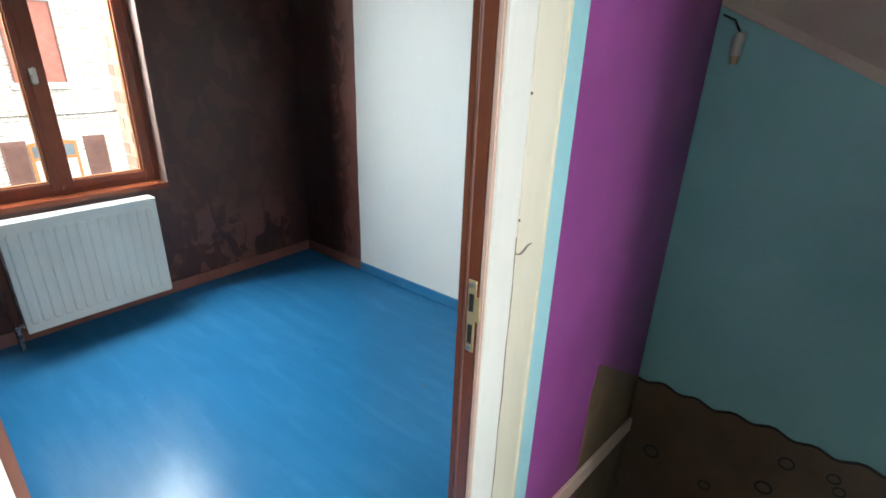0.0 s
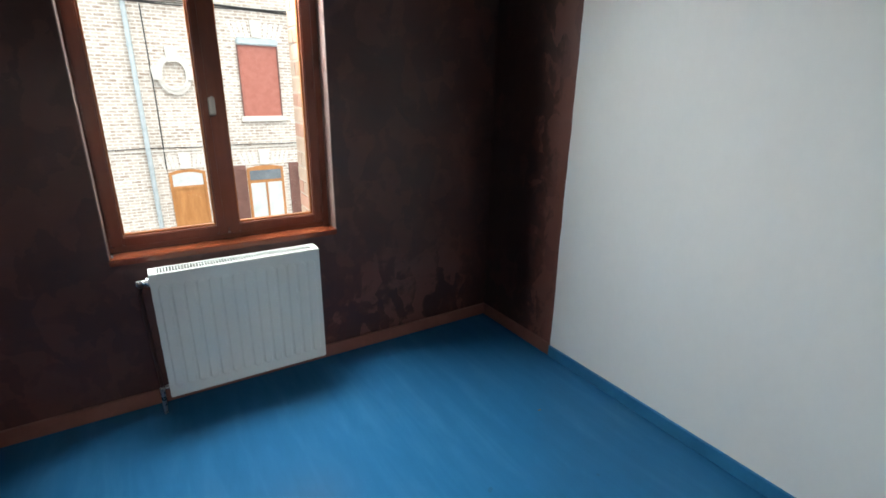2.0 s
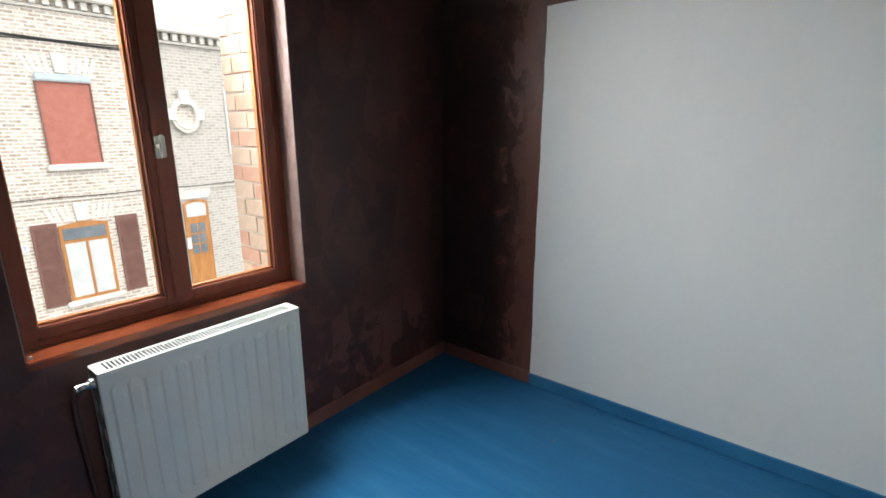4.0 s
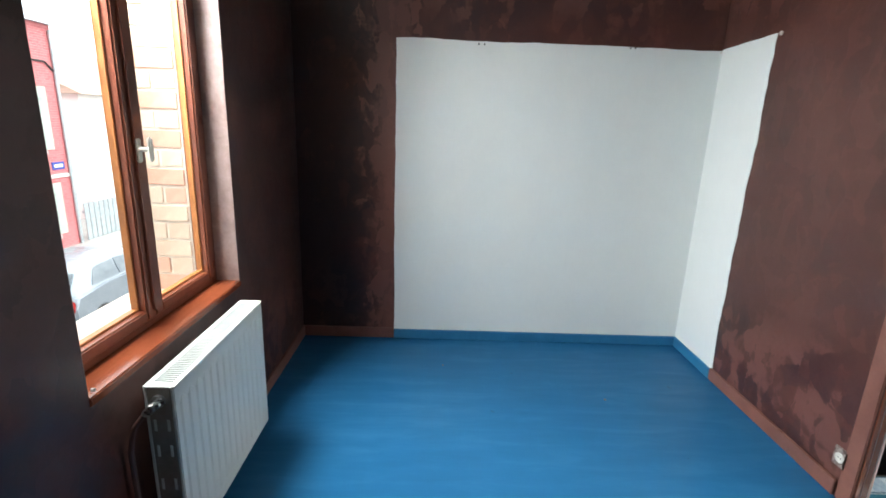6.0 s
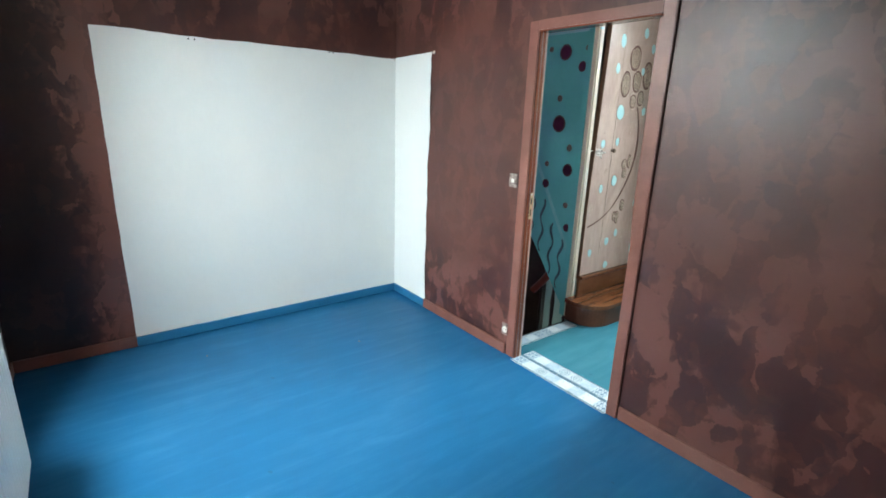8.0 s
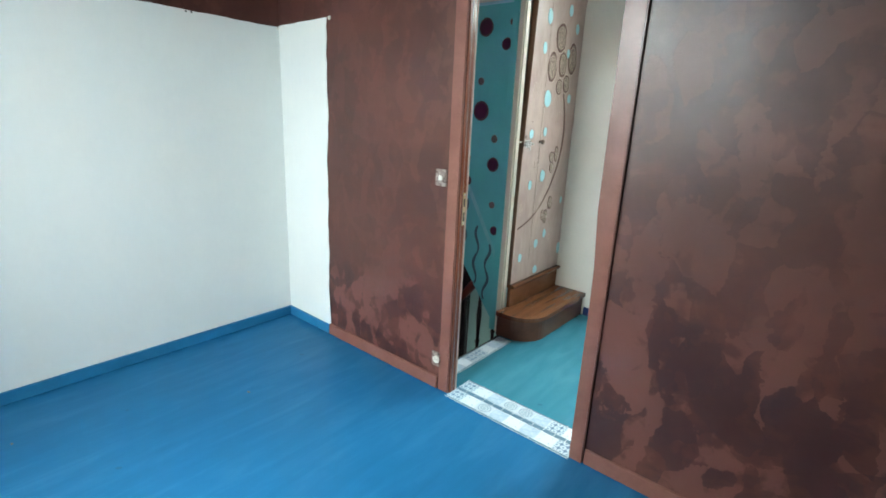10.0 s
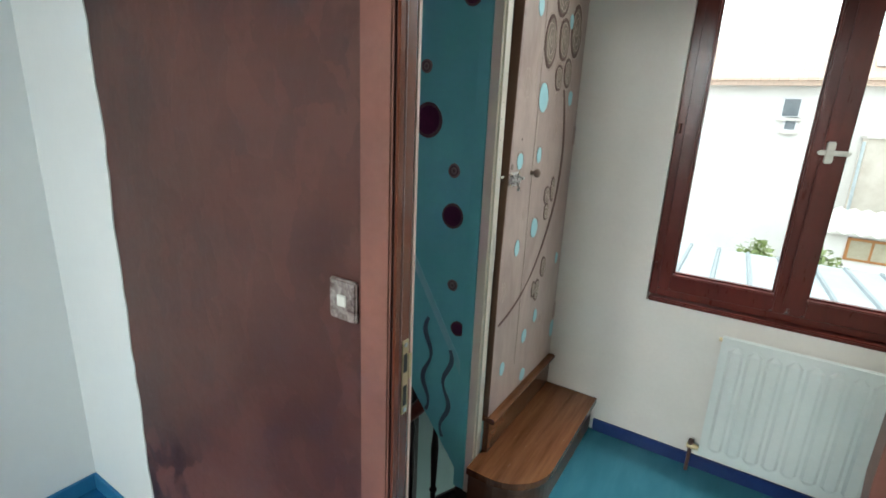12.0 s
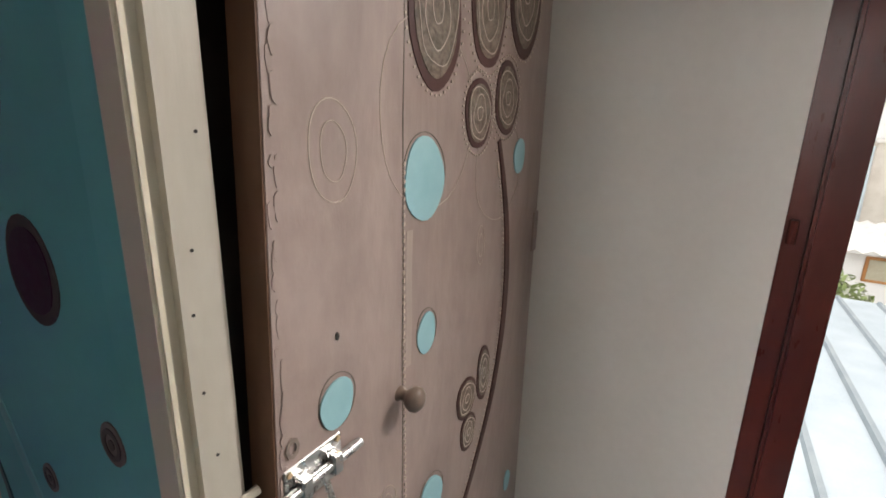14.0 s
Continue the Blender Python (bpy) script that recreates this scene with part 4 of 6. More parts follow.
for u, v, ru, rv in ((-1.026, 1.664, 0.034, 0.052), (-1.363, 1.497, 0.014, 0.034), (-1.108, 1.178, 0.02, 0.032), (-0.963, 0.886, 0.022, 0.04), (-1.42, 0.62, 0.02, 0.03), (-1.205, 1.7, 0.11, 0.12), (-1.42, 1.62, 0.09, 0.09)):
    hoop(ghost, oval(u, v, ru, rv, 28, 0.04, u), oval(u, v, ru - 0.0011, rv - 0.0011, 28, 0.04, u), on_face, 0.0, 0.0007)
    if ru < 0.05:
        hoop(ghost, oval(u, v, ru * 0.55, rv * 0.6, 24, 0.06, u), oval(u, v, ru * 0.55 - 0.001, rv * 0.6 - 0.001, 24, 0.06, u), on_face, 0.0, 0.0007)
rims = bmesh.new()
for u, v, ru, rv in ((-1.19, 1.622, 0.046, 0.053), (-1.2, 1.403, 0.023, 0.031), (-1.018, 1.388, 0.026, 0.031), (-1.222, 1.10, 0.034, 0.042), (-1.06, 1.045, 0.022, 0.032)):
    hoop(rims, oval(u - 0.001, v + 0.003, ru + 0.0035, rv + 0.0045, 28, 0.03, u), oval(u - 0.001, v + 0.003, ru + 0.0025, rv + 0.0034, 28, 0.03, u), on_face, 0.0, 0.0007)
under(door, "dot_outlines", rims, TAUPE, "thin brown outlines round the aqua dots")
under(door, "board_joint", ribbon(bmesh.new(), [(-1.1435 + 0.0015 * math.sin(k * 2.3), 0.5 + 0.1 * k) for k in range(18)], 0.0018, on_face, 0.0, 0.0006), TAUPE, "fine joint between the door boards")
for pts, wide in (([(-1.158, 1.56), (-1.156, 1.50), (-1.158, 1.44), (-1.156, 1.37)], 0.014),):
    under(door, "rubbed_patch", ribbon(bmesh.new(), pts, wide, on_face, 0.0, 0.0004), MAUVE_PALE, "paler rubbed patch of paint")
under(door, "ring_outlines", ghost, FAINT, "thin cream painted rings")
knob = under(door, "knob", tube(bmesh.new(), [(FACE_X - d, -1.137, 1.338) for d in (0.0, 0.006, 0.012, 0.017, 0.024, 0.031, 0.036, 0.039)],
                              [0.011, 0.0075, 0.0085, 0.014, 0.0175, 0.0165, 0.011, 0.003], 18), KNOB, "round brown painted knob", 50)
bolt = under(door, "slide_bolt", box((FACE_X - 0.003, -1.02, 1.30), (FACE_X, -0.938, 1.352), 0.001), CHROME, "worn chrome slide bolt")
deeper(bolt, "bar", tube(bmesh.new(), [(FACE_X - 0.009, -0.932, 1.325), (FACE_X - 0.009, -1.045, 1.325)], 0.006, 10), CHROME, "", 40)
deeper(bolt, "bar_guide", box((FACE_X - 0.016, -0.965, 1.312), (FACE_X - 0.003, -0.95, 1.338), 0.002), CHROME)
deeper(bolt, "bar_guide", box((FACE_X - 0.016, -1.01, 1.312), (FACE_X - 0.003, -0.995, 1.338), 0.002), CHROME)
deeper(bolt, "bar_grip", tube(bmesh.new(), [(FACE_X - 0.009, -0.985, 1.325), (FACE_X - 0.02, -0.985, 1.295), (FACE_X - 0.018, -0.985, 1.285)], [0.004, 0.004, 0.007], 8), CHROME, "", 40)
for y, z in ((-0.944, 1.306), (-0.944, 1.346), (-1.014, 1.306), (-1.014, 1.346)):
    deeper(bolt, "screw", tube(bmesh.new(), [(FACE_X - 0.003, y, z), (FACE_X - 0.0045, y, z)], 0.0035, 8), BRASS)
under(door, "old_keyhole", hoop(bmesh.new(), oval(-0.952, 1.372, 0.009, 0.012, 8), oval(-0.952, 1.372, 0.005, 0.007, 8), on_face, 0.0, 0.002), TAUPE)
under(door, "nail_hole", prism(bmesh.new(), oval(-1.022, 1.468, 0.003, 0.005, 8), on_face, 0.0, 0.001), BLACK_LINE)
for z in (1.475, 0.6, 2.3):
    h = under(door, "hinge", tube(bmesh.new(), [(FACE_X - 0.006, -1.628, z - 0.045), (FACE_X - 0.006, -1.628, z + 0.045)], 0.007, 10), MAUVE, "painted butt hinge", 40)
    deeper(h, "hinge_leaf", box((FACE_X - 0.004, -1.625, z - 0.042), (FACE_X, -1.60, z + 0.042), 0.001), MAUVE)

step = thing("attic_steps", (-1.45, -1.25, 0.0), "worn oak step with a rounded corner below the attic door", "steps")


def bullnose(x_front, y0, y1, r, n=10):
    """Outline of a step whose north front corner is rounded."""
    pts = [(-1.30, y1), (x_front, y1)]
    pts += [(x_front + r - r * math.cos(a * math.pi / 2 / n), y0 - r + r * math.sin(a * math.pi / 2 / n)) for a in range(n + 1)]
    return pts + [(-1.30, y0)]


flat = lambda u, v, d: (u, v, d)
under(step, "tread", prism(bmesh.new(), bullnose(-1.592, -0.79, -1.617, 0.2), flat, 0.152, 0.182), OAK, "worn oak tread")
under(step, "front_riser", prism(bmesh.new(), bullnose(-1.572, -0.81, -1.617, 0.19), flat, 0.0, 0.152), OAK_DARK, "dark curved riser")
under(step, "back_riser", box((-1.326, -1.617, 0.182), (-1.30, -0.914, 0.325), 0.002), OAK)
under(step, "upper_nosing", tube(bmesh.new(), [(-1.338, -1.617, 0.338), (-1.338, -0.914, 0.338)], 0.014, 10), OAK, "rounded nosing of the upper step", 40)
under(step, "upper_tread", box((-1.336, -1.617, 0.325), (-1.25, -0.914, 0.351), 0.003), OAK)

# ---- tile strips on the landing floor ----
KINDS = (T_LATTICE, T_WHITE, T_PALE, T_RINGS)


def tile_strip(name, x0, x1, y0, y1, rows, order, label):
    """Rows of printed tiles in pale grout; rows: (from, to, tile length); the strip runs along its longer side."""
    strip = thing(name, ((x0 + x1) / 2, (y0 + y1) / 2, 0), label, "floor tiles", "structure")
    under(strip, "grout_bed", box((x0, y0, 0.0), (x1, y1, 0.002)), GROUT)
    along_x = x1 - x0 > y1 - y0
    lo, hi = (x0, x1) if along_x else (y0, y1)
    meshes, k = {}, 0
    for a, c, size in rows:
        count = round((hi - lo) / size)
        for i in range(count):
            at, half = lo + (i + 0.5) * (hi - lo) / count, (hi - lo) / count / 2 - 0.002
            small = c - a < 0.06
            m = T_SLATE if small else KINDS[order[k % len(order)]]
            k += not small
            key = (m.name, round(c - a, 4), count)
            if key not in meshes:
                e = (half, (c - a) / 2 - 0.002) if along_x else ((c - a) / 2 - 0.002, half)
                meshes[key] = finish("tile", box((-e[0], -e[1], 0.0), (e[0], e[1], 0.002), 0.0005), m)
            t = new("tile", meshes[key])
            t.parent = strip
            mid = (a + c) / 2
            t.location = Vector((at, mid, 0.002) if along_x else (mid, at, 0.002)) - strip.location
    return strip


tile_strip("tile_strip_door", DOOR_W, DOOR_E, -0.19, 0.034, ((-0.19, -0.178, 0.1), (-0.178, -0.092, 0.0895), (-0.092, -0.062, 0.06), (-0.062, 0.022, 0.0895), (0.022, 0.034, 0.1)),
           (1, 0, 2, 3, 3, 2, 1, 0, 0, 1, 2, 1, 2, 3, 1, 0), "blue and white patterned tile strip in the doorway")
tile_strip("tile_strip_stairs", -1.442, WELL, -0.79, -0.12, ((-1.442, -1.43, 0.1), (-1.43, -1.345, 0.0838), (-1.345, WELL, 0.1)),
           (3, 2, 1, 0, 0, 1, 2, 1), "blue and white patterned tile strip at the stair edge")


# ---- windows ----
def casement(name, x0, x1, z0, z1, y, s, wood, bead, splits, zg, label, handle):
    """A two-leaf window; s is the way into the room along y. splits: glass edges from west to east."""
    w = thing(name, ((x0 + x1) / 2, y, z0), label, "window", "structure")
    at = lambda d: y + s * d
    Y = lambda a, c: (min(at(a), at(c)), max(at(a), at(c)))

    def bar(parent, nm, xa, xb, za, zb, d0, d1, m, bev=0.004, call=under):
        ya, yb = Y(d0, d1)
        return call(parent, nm, box((xa, ya, za), (xb, yb, zb), bev), m)
    ga, gb, gc, gd = splits
    fr = 0.034
    bar(w, "frame_side", x0, ga - 0.05, z0, z1, -0.03, 0.03, wood)
    bar(w, "frame_side", gd + 0.05, x1, z0, z1, -0.03, 0.03, wood)
    bar(w, "frame_bottom", ga - 0.05, gd + 0.05, z0, z0 + fr, -0.03, 0.03, wood)
    bar(w, "frame_top", ga - 0.05, gd + 0.05, z1 - 0.05, z1, -0.03, 0.03, wood)
    mid = (gb + gc) / 2
    for a, c, ea, ec in ((ga, gb, ga - 0.049, mid - 0.001), (gc, gd, mid + 0.001, gd + 0.049)):
        sash = bar(w, "sash", ea, a, z0 + fr + 0.002, z1 - 0.052, -0.02, 0.042, wood, 0.006)
        bar(sash, "stile", c, ec, z0 + fr + 0.002, z1 - 0.052, -0.02, 0.042, wood, 0.006, deeper)
        bar(sash, "bottom_rail", a, c, z0 + fr + 0.002, zg, -0.02, 0.04, wood, 0.005, deeper)
        bar(sash, "top_rail", a, c, z1 - 0.12, z1 - 0.052, -0.02, 0.04, wood, 0.005, deeper)
        for nm, q in (("bead", (a, a + 0.008, zg, z1 - 0.12)), ("bead", (c - 0.008, c, zg, z1 - 0.12)), ("bead", (a + 0.008, c - 0.008, zg, zg + 0.008))):
            bar(sash, nm, *q, -0.012, 0.014, bead, 0.002, deeper)
        ya, yb = Y(-0.002, 0.002)
        g = deeper(sash, "pane", box((a + 0.001, ya, zg + 0.001), (c - 0.001, yb, z1 - 0.121)), GLASS)
        g.visible_shadow = False
    bar(w, "meeting_cover", mid - 0.022, mid + 0.022, z0 + fr + 0.03, z1 - 0.08, 0.042, 0.05, wood, 0.004)
    hx, hz = handle
    ya, yb = Y(0.05, 0.058)
    h = under(w, "handle", box((hx - 0.014, ya, hz - 0.04), (hx + 0.014, yb, hz + 0.04), 0.004), PLASTIC, "ivory window handle")
    return w, h, at


w, h, at = casement("window_1", -2.05, -0.99, 0.73, WZ1, 2.79, -1, WINDOW_WOOD, BEAD_WOOD, (-1.953, -1.568, -1.467, -1.095), 0.806, "red-brown stained two-leaf window over the street", (-1.525, 1.36))
deeper(h, "grip", tube(bmesh.new(), [(-1.525, at(0.058), 1.365), (-1.525, at(0.088), 1.365)], 0.009, 10), PLASTIC, "", 40)
deeper(h, "lever", box((-1.535, at(0.1), 1.325), (-1.515, at(0.086), 1.405), 0.005), PLASTIC)
for x in (-2.003, -1.056):
    for z in (0.83, 1.46, 2.1):
        under(w, "hinge_pin", tube(bmesh.new(), [(x, at(0.045), z - 0.02), (x, at(0.045), z + 0.02)], 0.006, 8), WINDOW_WOOD, "", 40)
w, h, at = casement("window_2", -2.86, LX1, 0.784, LZ1, -1.685, 1, DARK_WINDOW_WOOD, DARK_WINDOW_WOOD, (-2.72, -2.325, -2.215, -1.83), 0.892, "mahogany stained two-leaf window over the back roofs", (-2.275, 1.47))
deeper(h, "grip", tube(bmesh.new(), [(-2.275, at(0.058), 1.47), (-2.275, at(0.088), 1.47)], 0.009, 10), PLASTIC, "", 40)
deeper(h, "lever", box((-2.335, at(0.084), 1.461), (-2.235, at(0.1), 1.479), 0.005), PLASTIC)
for x in (-2.8, -1.757):
    for z in (0.92, 1.53, 2.2):
        under(w, "hinge_pin", tube(bmesh.new(), [(x, at(0.045), z - 0.02), (x, at(0.045), z + 0.02)], 0.007, 8), DARK_WINDOW_WOOD, "", 40)
solid("window_sill_street", box((WX0, ROOM_N - 0.006, WZ0 - 0.028), (WX1, 2.775, WZ0), 0.004), SILL_WOOD, "varnished red-brown window sill board", "window sill", "structure")
solid("window_sill_yard", box((LX0, LAND_S - 0.12, LZ0 - 0.02), (LX1 - 0.008, LAND_S + 0.012, LZ0), 0.006), DARK_WINDOW_WOOD, "mahogany stained window sill board", "window sill", "structure")


# ---- radiators ----
def panel_radiator(name, x0, x1, y, z0, z1, ribs, label):
    """A thin single-panel radiator on the landing, facing north."""
    r = thing(name, ((x0 + x1) / 2, y, z0), label, "radiator", group="radiators")
    under(r, "panel", box((x0, y - 0.014, z0), (x1, y, z1), 0.005), RAD_WHITE, "white enamelled panel")
    pitch = (x1 - x0 - 0.05) / ribs
    for k in range(ribs):
        c, loops = x0 + 0.025 + pitch * (k + 0.5), []
        for z, g in ((z0 + 0.04, 0.3), (z0 + 0.06, 1.0), (z1 - 0.06, 1.0), (z1 - 0.038, 0.3)):
            w = pitch * 0.34 * g
            loops.append([(c - w * 1.3, y - 0.001, z), (c - w * 0.75, y + 0.009 * g, z), (c + w * 0.75, y + 0.009 * g, z), (c + w * 1.3, y - 0.001, z)])
        under(r, "rib", rings(bmesh.new(), loops), RAD_WHITE)
    for x in (x0 + 0.12, x1 - 0.12):
        under(r, "bracket", box((x - 0.015, LAND_S, z0 + 0.1), (x + 0.015, y - 0.014, z1 - 0.1)), RAD_SIDE)
    under(r, "bleed_plug", tube(bmesh.new(), [(x1, y - 0.007, z1 - 0.02), (x1 + 0.012, y - 0.007, z1 - 0.02)], 0.009, 10), BRASS, "small brass bleed plug", 40)
    v = under(r, "valve", tube(bmesh.new(), [(x1, y - 0.008, z0 + 0.03), (x1 + 0.03, y - 0.008, z0 + 0.03), (x1 + 0.05, y - 0.008, z0 + 0.03)], [0.011, 0.016, 0.012], 10), BRASS, "tarnished brass valve", 40)
    deeper(v, "valve_cap", tube(bmesh.new(), [(x1 + 0.034, y - 0.008, z0 + 0.02), (x1 + 0.034, y - 0.008, z0 + 0.06)], [0.014, 0.012], 10), DARK_PIPE, "", 40)
    deeper(v, "pipe", tube(bmesh.new(), [(x1 + 0.034, y - 0.008, z0 + 0.03), (x1 + 0.034, y - 0.008, 0.0)], 0.008, 8), DARK_PIPE, "", 40)


def radiator(name, x0, x1, y_back, s, z0, z1, ribs, label, valve_west):
    """A steel panel radiator; s is the way its front faces along y."""
    y_front = y_back + s * 0.092
    r = thing(name, ((x0 + x1) / 2, y_back, z0), label, "radiator", group="radiators")
    Y = lambda a, c: (min(y_back + s * a, y_back + s * c), max(y_back + s * a, y_back + s * c))
    ya, yb = Y(0.080, 0.092)
    front = under(r, "front_panel", box((x0, ya, z0), (x1, yb, z1 - 0.006), 0.003), RAD_WHITE, "white enamelled ribbed front panel")
    pitch = (x1 - x0 - 0.04) / ribs
    for k in range(ribs):
        c = x0 + 0.02 + pitch * (k + 0.5)
        loops = []
        for z, g in ((z0 + 0.045, 0.35), (z0 + 0.06, 1.0), (z1 - 0.065, 1.0), (z1 - 0.05, 0.35)):
            w, q = pitch * 0.36 * g, y_front - s * 0.001
            loops.append([(c - w * 1.25, q, z), (c - w * 0.8, q + s * 0.006 * g, z), (c + w * 0.8, q + s * 0.006 * g, z), (c + w * 1.25, q, z)])
        deeper(front, "rib", rings(bmesh.new(), loops), RAD_WHITE)
    ya, yb = Y(0.0, 0.012)
    under(r, "back_panel", box((x0, ya, z0), (x1, yb, z1 - 0.006), 0.003), RAD_WHITE)
    for x in (x0, x1 - 0.003):
        ya, yb = Y(0.012, 0.080)
        side = under(r, "side_cover", box((x, ya, z0 + 0.02), (x + 0.003, yb, z1 - 0.004)), RAD_SIDE, "dusty grey side cover")
        for z in (z0 + 0.15, z0 + 0.24, z0 + 0.36, z0 + 0.45):
            for e in (0.022, 0.062):
                ya, yb = Y(e, e + 0.008)
                dx = -0.001 if x == x0 else 0.002
                deeper(side, "slot", box((x + dx, ya, z), (x + dx + 0.002, yb, z + 0.04)), RAD_WHITE)
    g = bmesh.new()
    for e0, e1 in ((0.0, 0.016), (0.076, 0.094)):
        ya, yb = Y(e0, e1)
        bx(g, (x0, ya, z1 - 0.005), (x1, yb, z1), 0.001)
    ya, yb = Y(0.016, 0.076)
    bx(g, (x0, ya, z1 - 0.005), (x0 + 0.028, yb, z1))
    bx(g, (x1 - 0.028, ya, z1 - 0.005), (x1, yb, z1))
    top = under(r, "top_grille", g, RAD_WHITE, "slotted white top grille")
    slats = bmesh.new()
    count = int((x1 - x0 - 0.056) / 0.0115)
    for k in range(count):
        x = x0 + 0.03 + (x1 - x0 - 0.06) * k / (count - 1)
        bx(slats, (x - 0.0022, ya, z1 - 0.012), (x + 0.0022, yb, z1 - 0.001))
    tagged(deeper(top, "slat", slats, RAD_WHITE), kind="stuff")
    ya, yb = Y(0.013, 0.079)
    under(r, "convector", box((x0 + 0.01, ya, z0 + 0.05), (x1 - 0.01, yb, z1 - 0.03)), RAD_SIDE, "dusty convector core")
    for x in (x0 + 0.12, x1 - 0.12):
        ya, yb = Y(-0.062, 0.0)
        under(r, "bracket", box((x - 0.015, ya, z0 + 0.08), (x + 0.015, yb, z1 - 0.1)), RAD_SIDE)
    xe, o = (x0, -1) if valve_west else (x1, 1)
    yv = y_back + s * 0.046
    v = under(r, "valve", tube(bmesh.new(), [(xe, yv, z1 - 0.045), (xe + o * 0.012, yv, z1 - 0.045), (xe + o * 0.013, yv, z1 - 0.045), (xe + o * 0.035, yv, z1 - 0.045), (xe + o * 0.05, yv, z1 - 0.045)],
                                [0.02, 0.02, 0.011, 0.013, 0.011], 12), CHROME, "worn chrome valve", 40)
    deeper(v, "valve_body", tube(bmesh.new(), [(xe + o * 0.034, yv + s * 0.02, z1 - 0.035), (xe + o * 0.036, yv - s * 0.012, z1 - 0.058), (xe + o * 0.036, yv - s * 0.026, z1 - 0.07)], [0.008, 0.014, 0.009], 10), CHROME, "", 40)
    deeper(v, "supply_pipe", tube(bmesh.new(), [(xe + o * 0.036, yv - s * 0.026, z1 - 0.07), (xe + o * 0.045, yv - s * 0.055, z1 - 0.11), (xe + o * 0.045, yv - s * 0.075, z1 - 0.19), (xe + o * 0.03, yv - s * 0.08, 0.06), (xe + o * 0.03, yv - s * 0.08, 0.0)], 0.008, 8), DARK_PIPE, "brown painted pipe", 40)
    deeper(v, "return_valve", tube(bmesh.new(), [(xe, yv, z0 + 0.035), (xe + o * 0.03, yv, z0 + 0.035), (xe + o * 0.032, yv, 0.0)], [0.013, 0.011, 0.008], 10), CHROME, "", 40)
    return r


radiator("radiator", -1.882, -1.156, 2.596, -1, 0.097, 0.697, 14, "white steel panel radiator below the street window", True)
panel_radiator("radiator", -2.80, -2.072, -1.567, 0.10, 0.694, 10, "thin white ribbed radiator below the landing window")

# ---- small wall fittings ----
for name, x, z, lab in (("light_switch", -1.415, 1.183, "brown light switch spattered with white paint"), ("wall_socket", -1.442, 0.177, "brown wall socket spattered with white paint")):
    sw = thing(name, (x, 0, z), lab, name.replace("_", " "))
    under(sw, "cover_plate", box((x - 0.036, -0.001, z - 0.043), (x + 0.036, 0.011, z + 0.043), 0.004), SPECKLED)
    if name == "light_switch":
        under(sw, "rocker", box((x - 0.012, 0.011, z - 0.012), (x + 0.012, 0.014, z + 0.012), 0.002), PLASTIC)
    else:
        rim = under(sw, "socket_rim", hoop(bmesh.new(), oval(x, z, 0.022, 0.022, 20), oval(x, z, 0.018, 0.018, 20), on_south, 0.010, 0.014), PLASTIC)
        under(sw, "socket_well", prism(bmesh.new(), oval(x, z, 0.018, 0.018, 20), on_south, 0.010, 0.0115), PLASTIC)
        for dx in (-0.007, 0.007):
            deeper(rim, "pin_hole", prism(bmesh.new(), oval(x + dx, z, 0.0028, 0.0028, 8), on_south, 0.0112, 0.0122), BLACK_LINE)
for y, z in ((1.51, 1.964), (1.475, 1.964), (0.575, 1.972), (0.545, 1.972)):
    solid("screw_hole", prism(bmesh.new(), oval(y, z, 0.0055, 0.0055, 10), on_east, 0.004, 0.0052), BLACK_LINE, "dark screw hole in the white wall", "screw hole", group="screw holes")
solid("wall_plug", tube(bmesh.new(), [(-0.525, 0.0, 1.99), (-0.525, 0.007, 1.99)], 0.011, 12), PLASTIC, "white plastic wall plug in the stucco", "wall plug", smooth=40)
solid("wall_plug", tube(bmesh.new(), [(-0.005, 0.012, 1.965), (-0.012, 0.018, 1.965)], 0.007, 10), PLASTIC, "white plastic wall plug in the corner", "wall plug", smooth=40)
solid("wall_plug", tube(bmesh.new(), [(-2.0, ROOM_N, 0.755), (-2.0, ROOM_N - 0.008, 0.755)], 0.005, 10), PLASTIC, "white plastic plug at the end of the sill", "wall plug", smooth=40)
solid("floor_speck", prism(bmesh.new(), oval(-0.398, 1.668, 0.009, 0.006, 9, 0.2), flat, 0.0, 0.0015), BLACK_LINE, "dark chip in the blue floor paint", "floor chip")
solid("floor_speck", prism(bmesh.new(), oval(-0.75, 0.75, 0.011, 0.007, 9, 0.2), flat, 0.0, 0.0015), BLACK_LINE, "dark chip in the blue floor paint", "floor chip")
lamp = thing("wall_lamp_holder", (-0.002, -0.15, 1.56), "broken lamp holder hanging on the stair end wall", "lamp holder")
under(lamp, "holder", tube(bmesh.new(), [(-0.002, -0.15, 1.63), (-0.025, -0.15, 1.63), (-0.035, -0.15, 1.60), (-0.035, -0.15, 1.565)], [0.022, 0.022, 0.02, 0.019], 12), PLASTIC, "", 40)
under(lamp, "bulb_socket", tube(bmesh.new(), [(-0.035, -0.15, 1.565), (-0.035, -0.15, 1.535)], [0.016, 0.014], 12), BRASS, "brown lamp socket", 40)
under(lamp, "wire", tube(bmesh.new(), [(-0.008, -0.15, 1.64), (-0.012, -0.12, 1.69), (-0.008, -0.075, 1.71)], 0.004, 6), BLACK_LINE, "", 40)

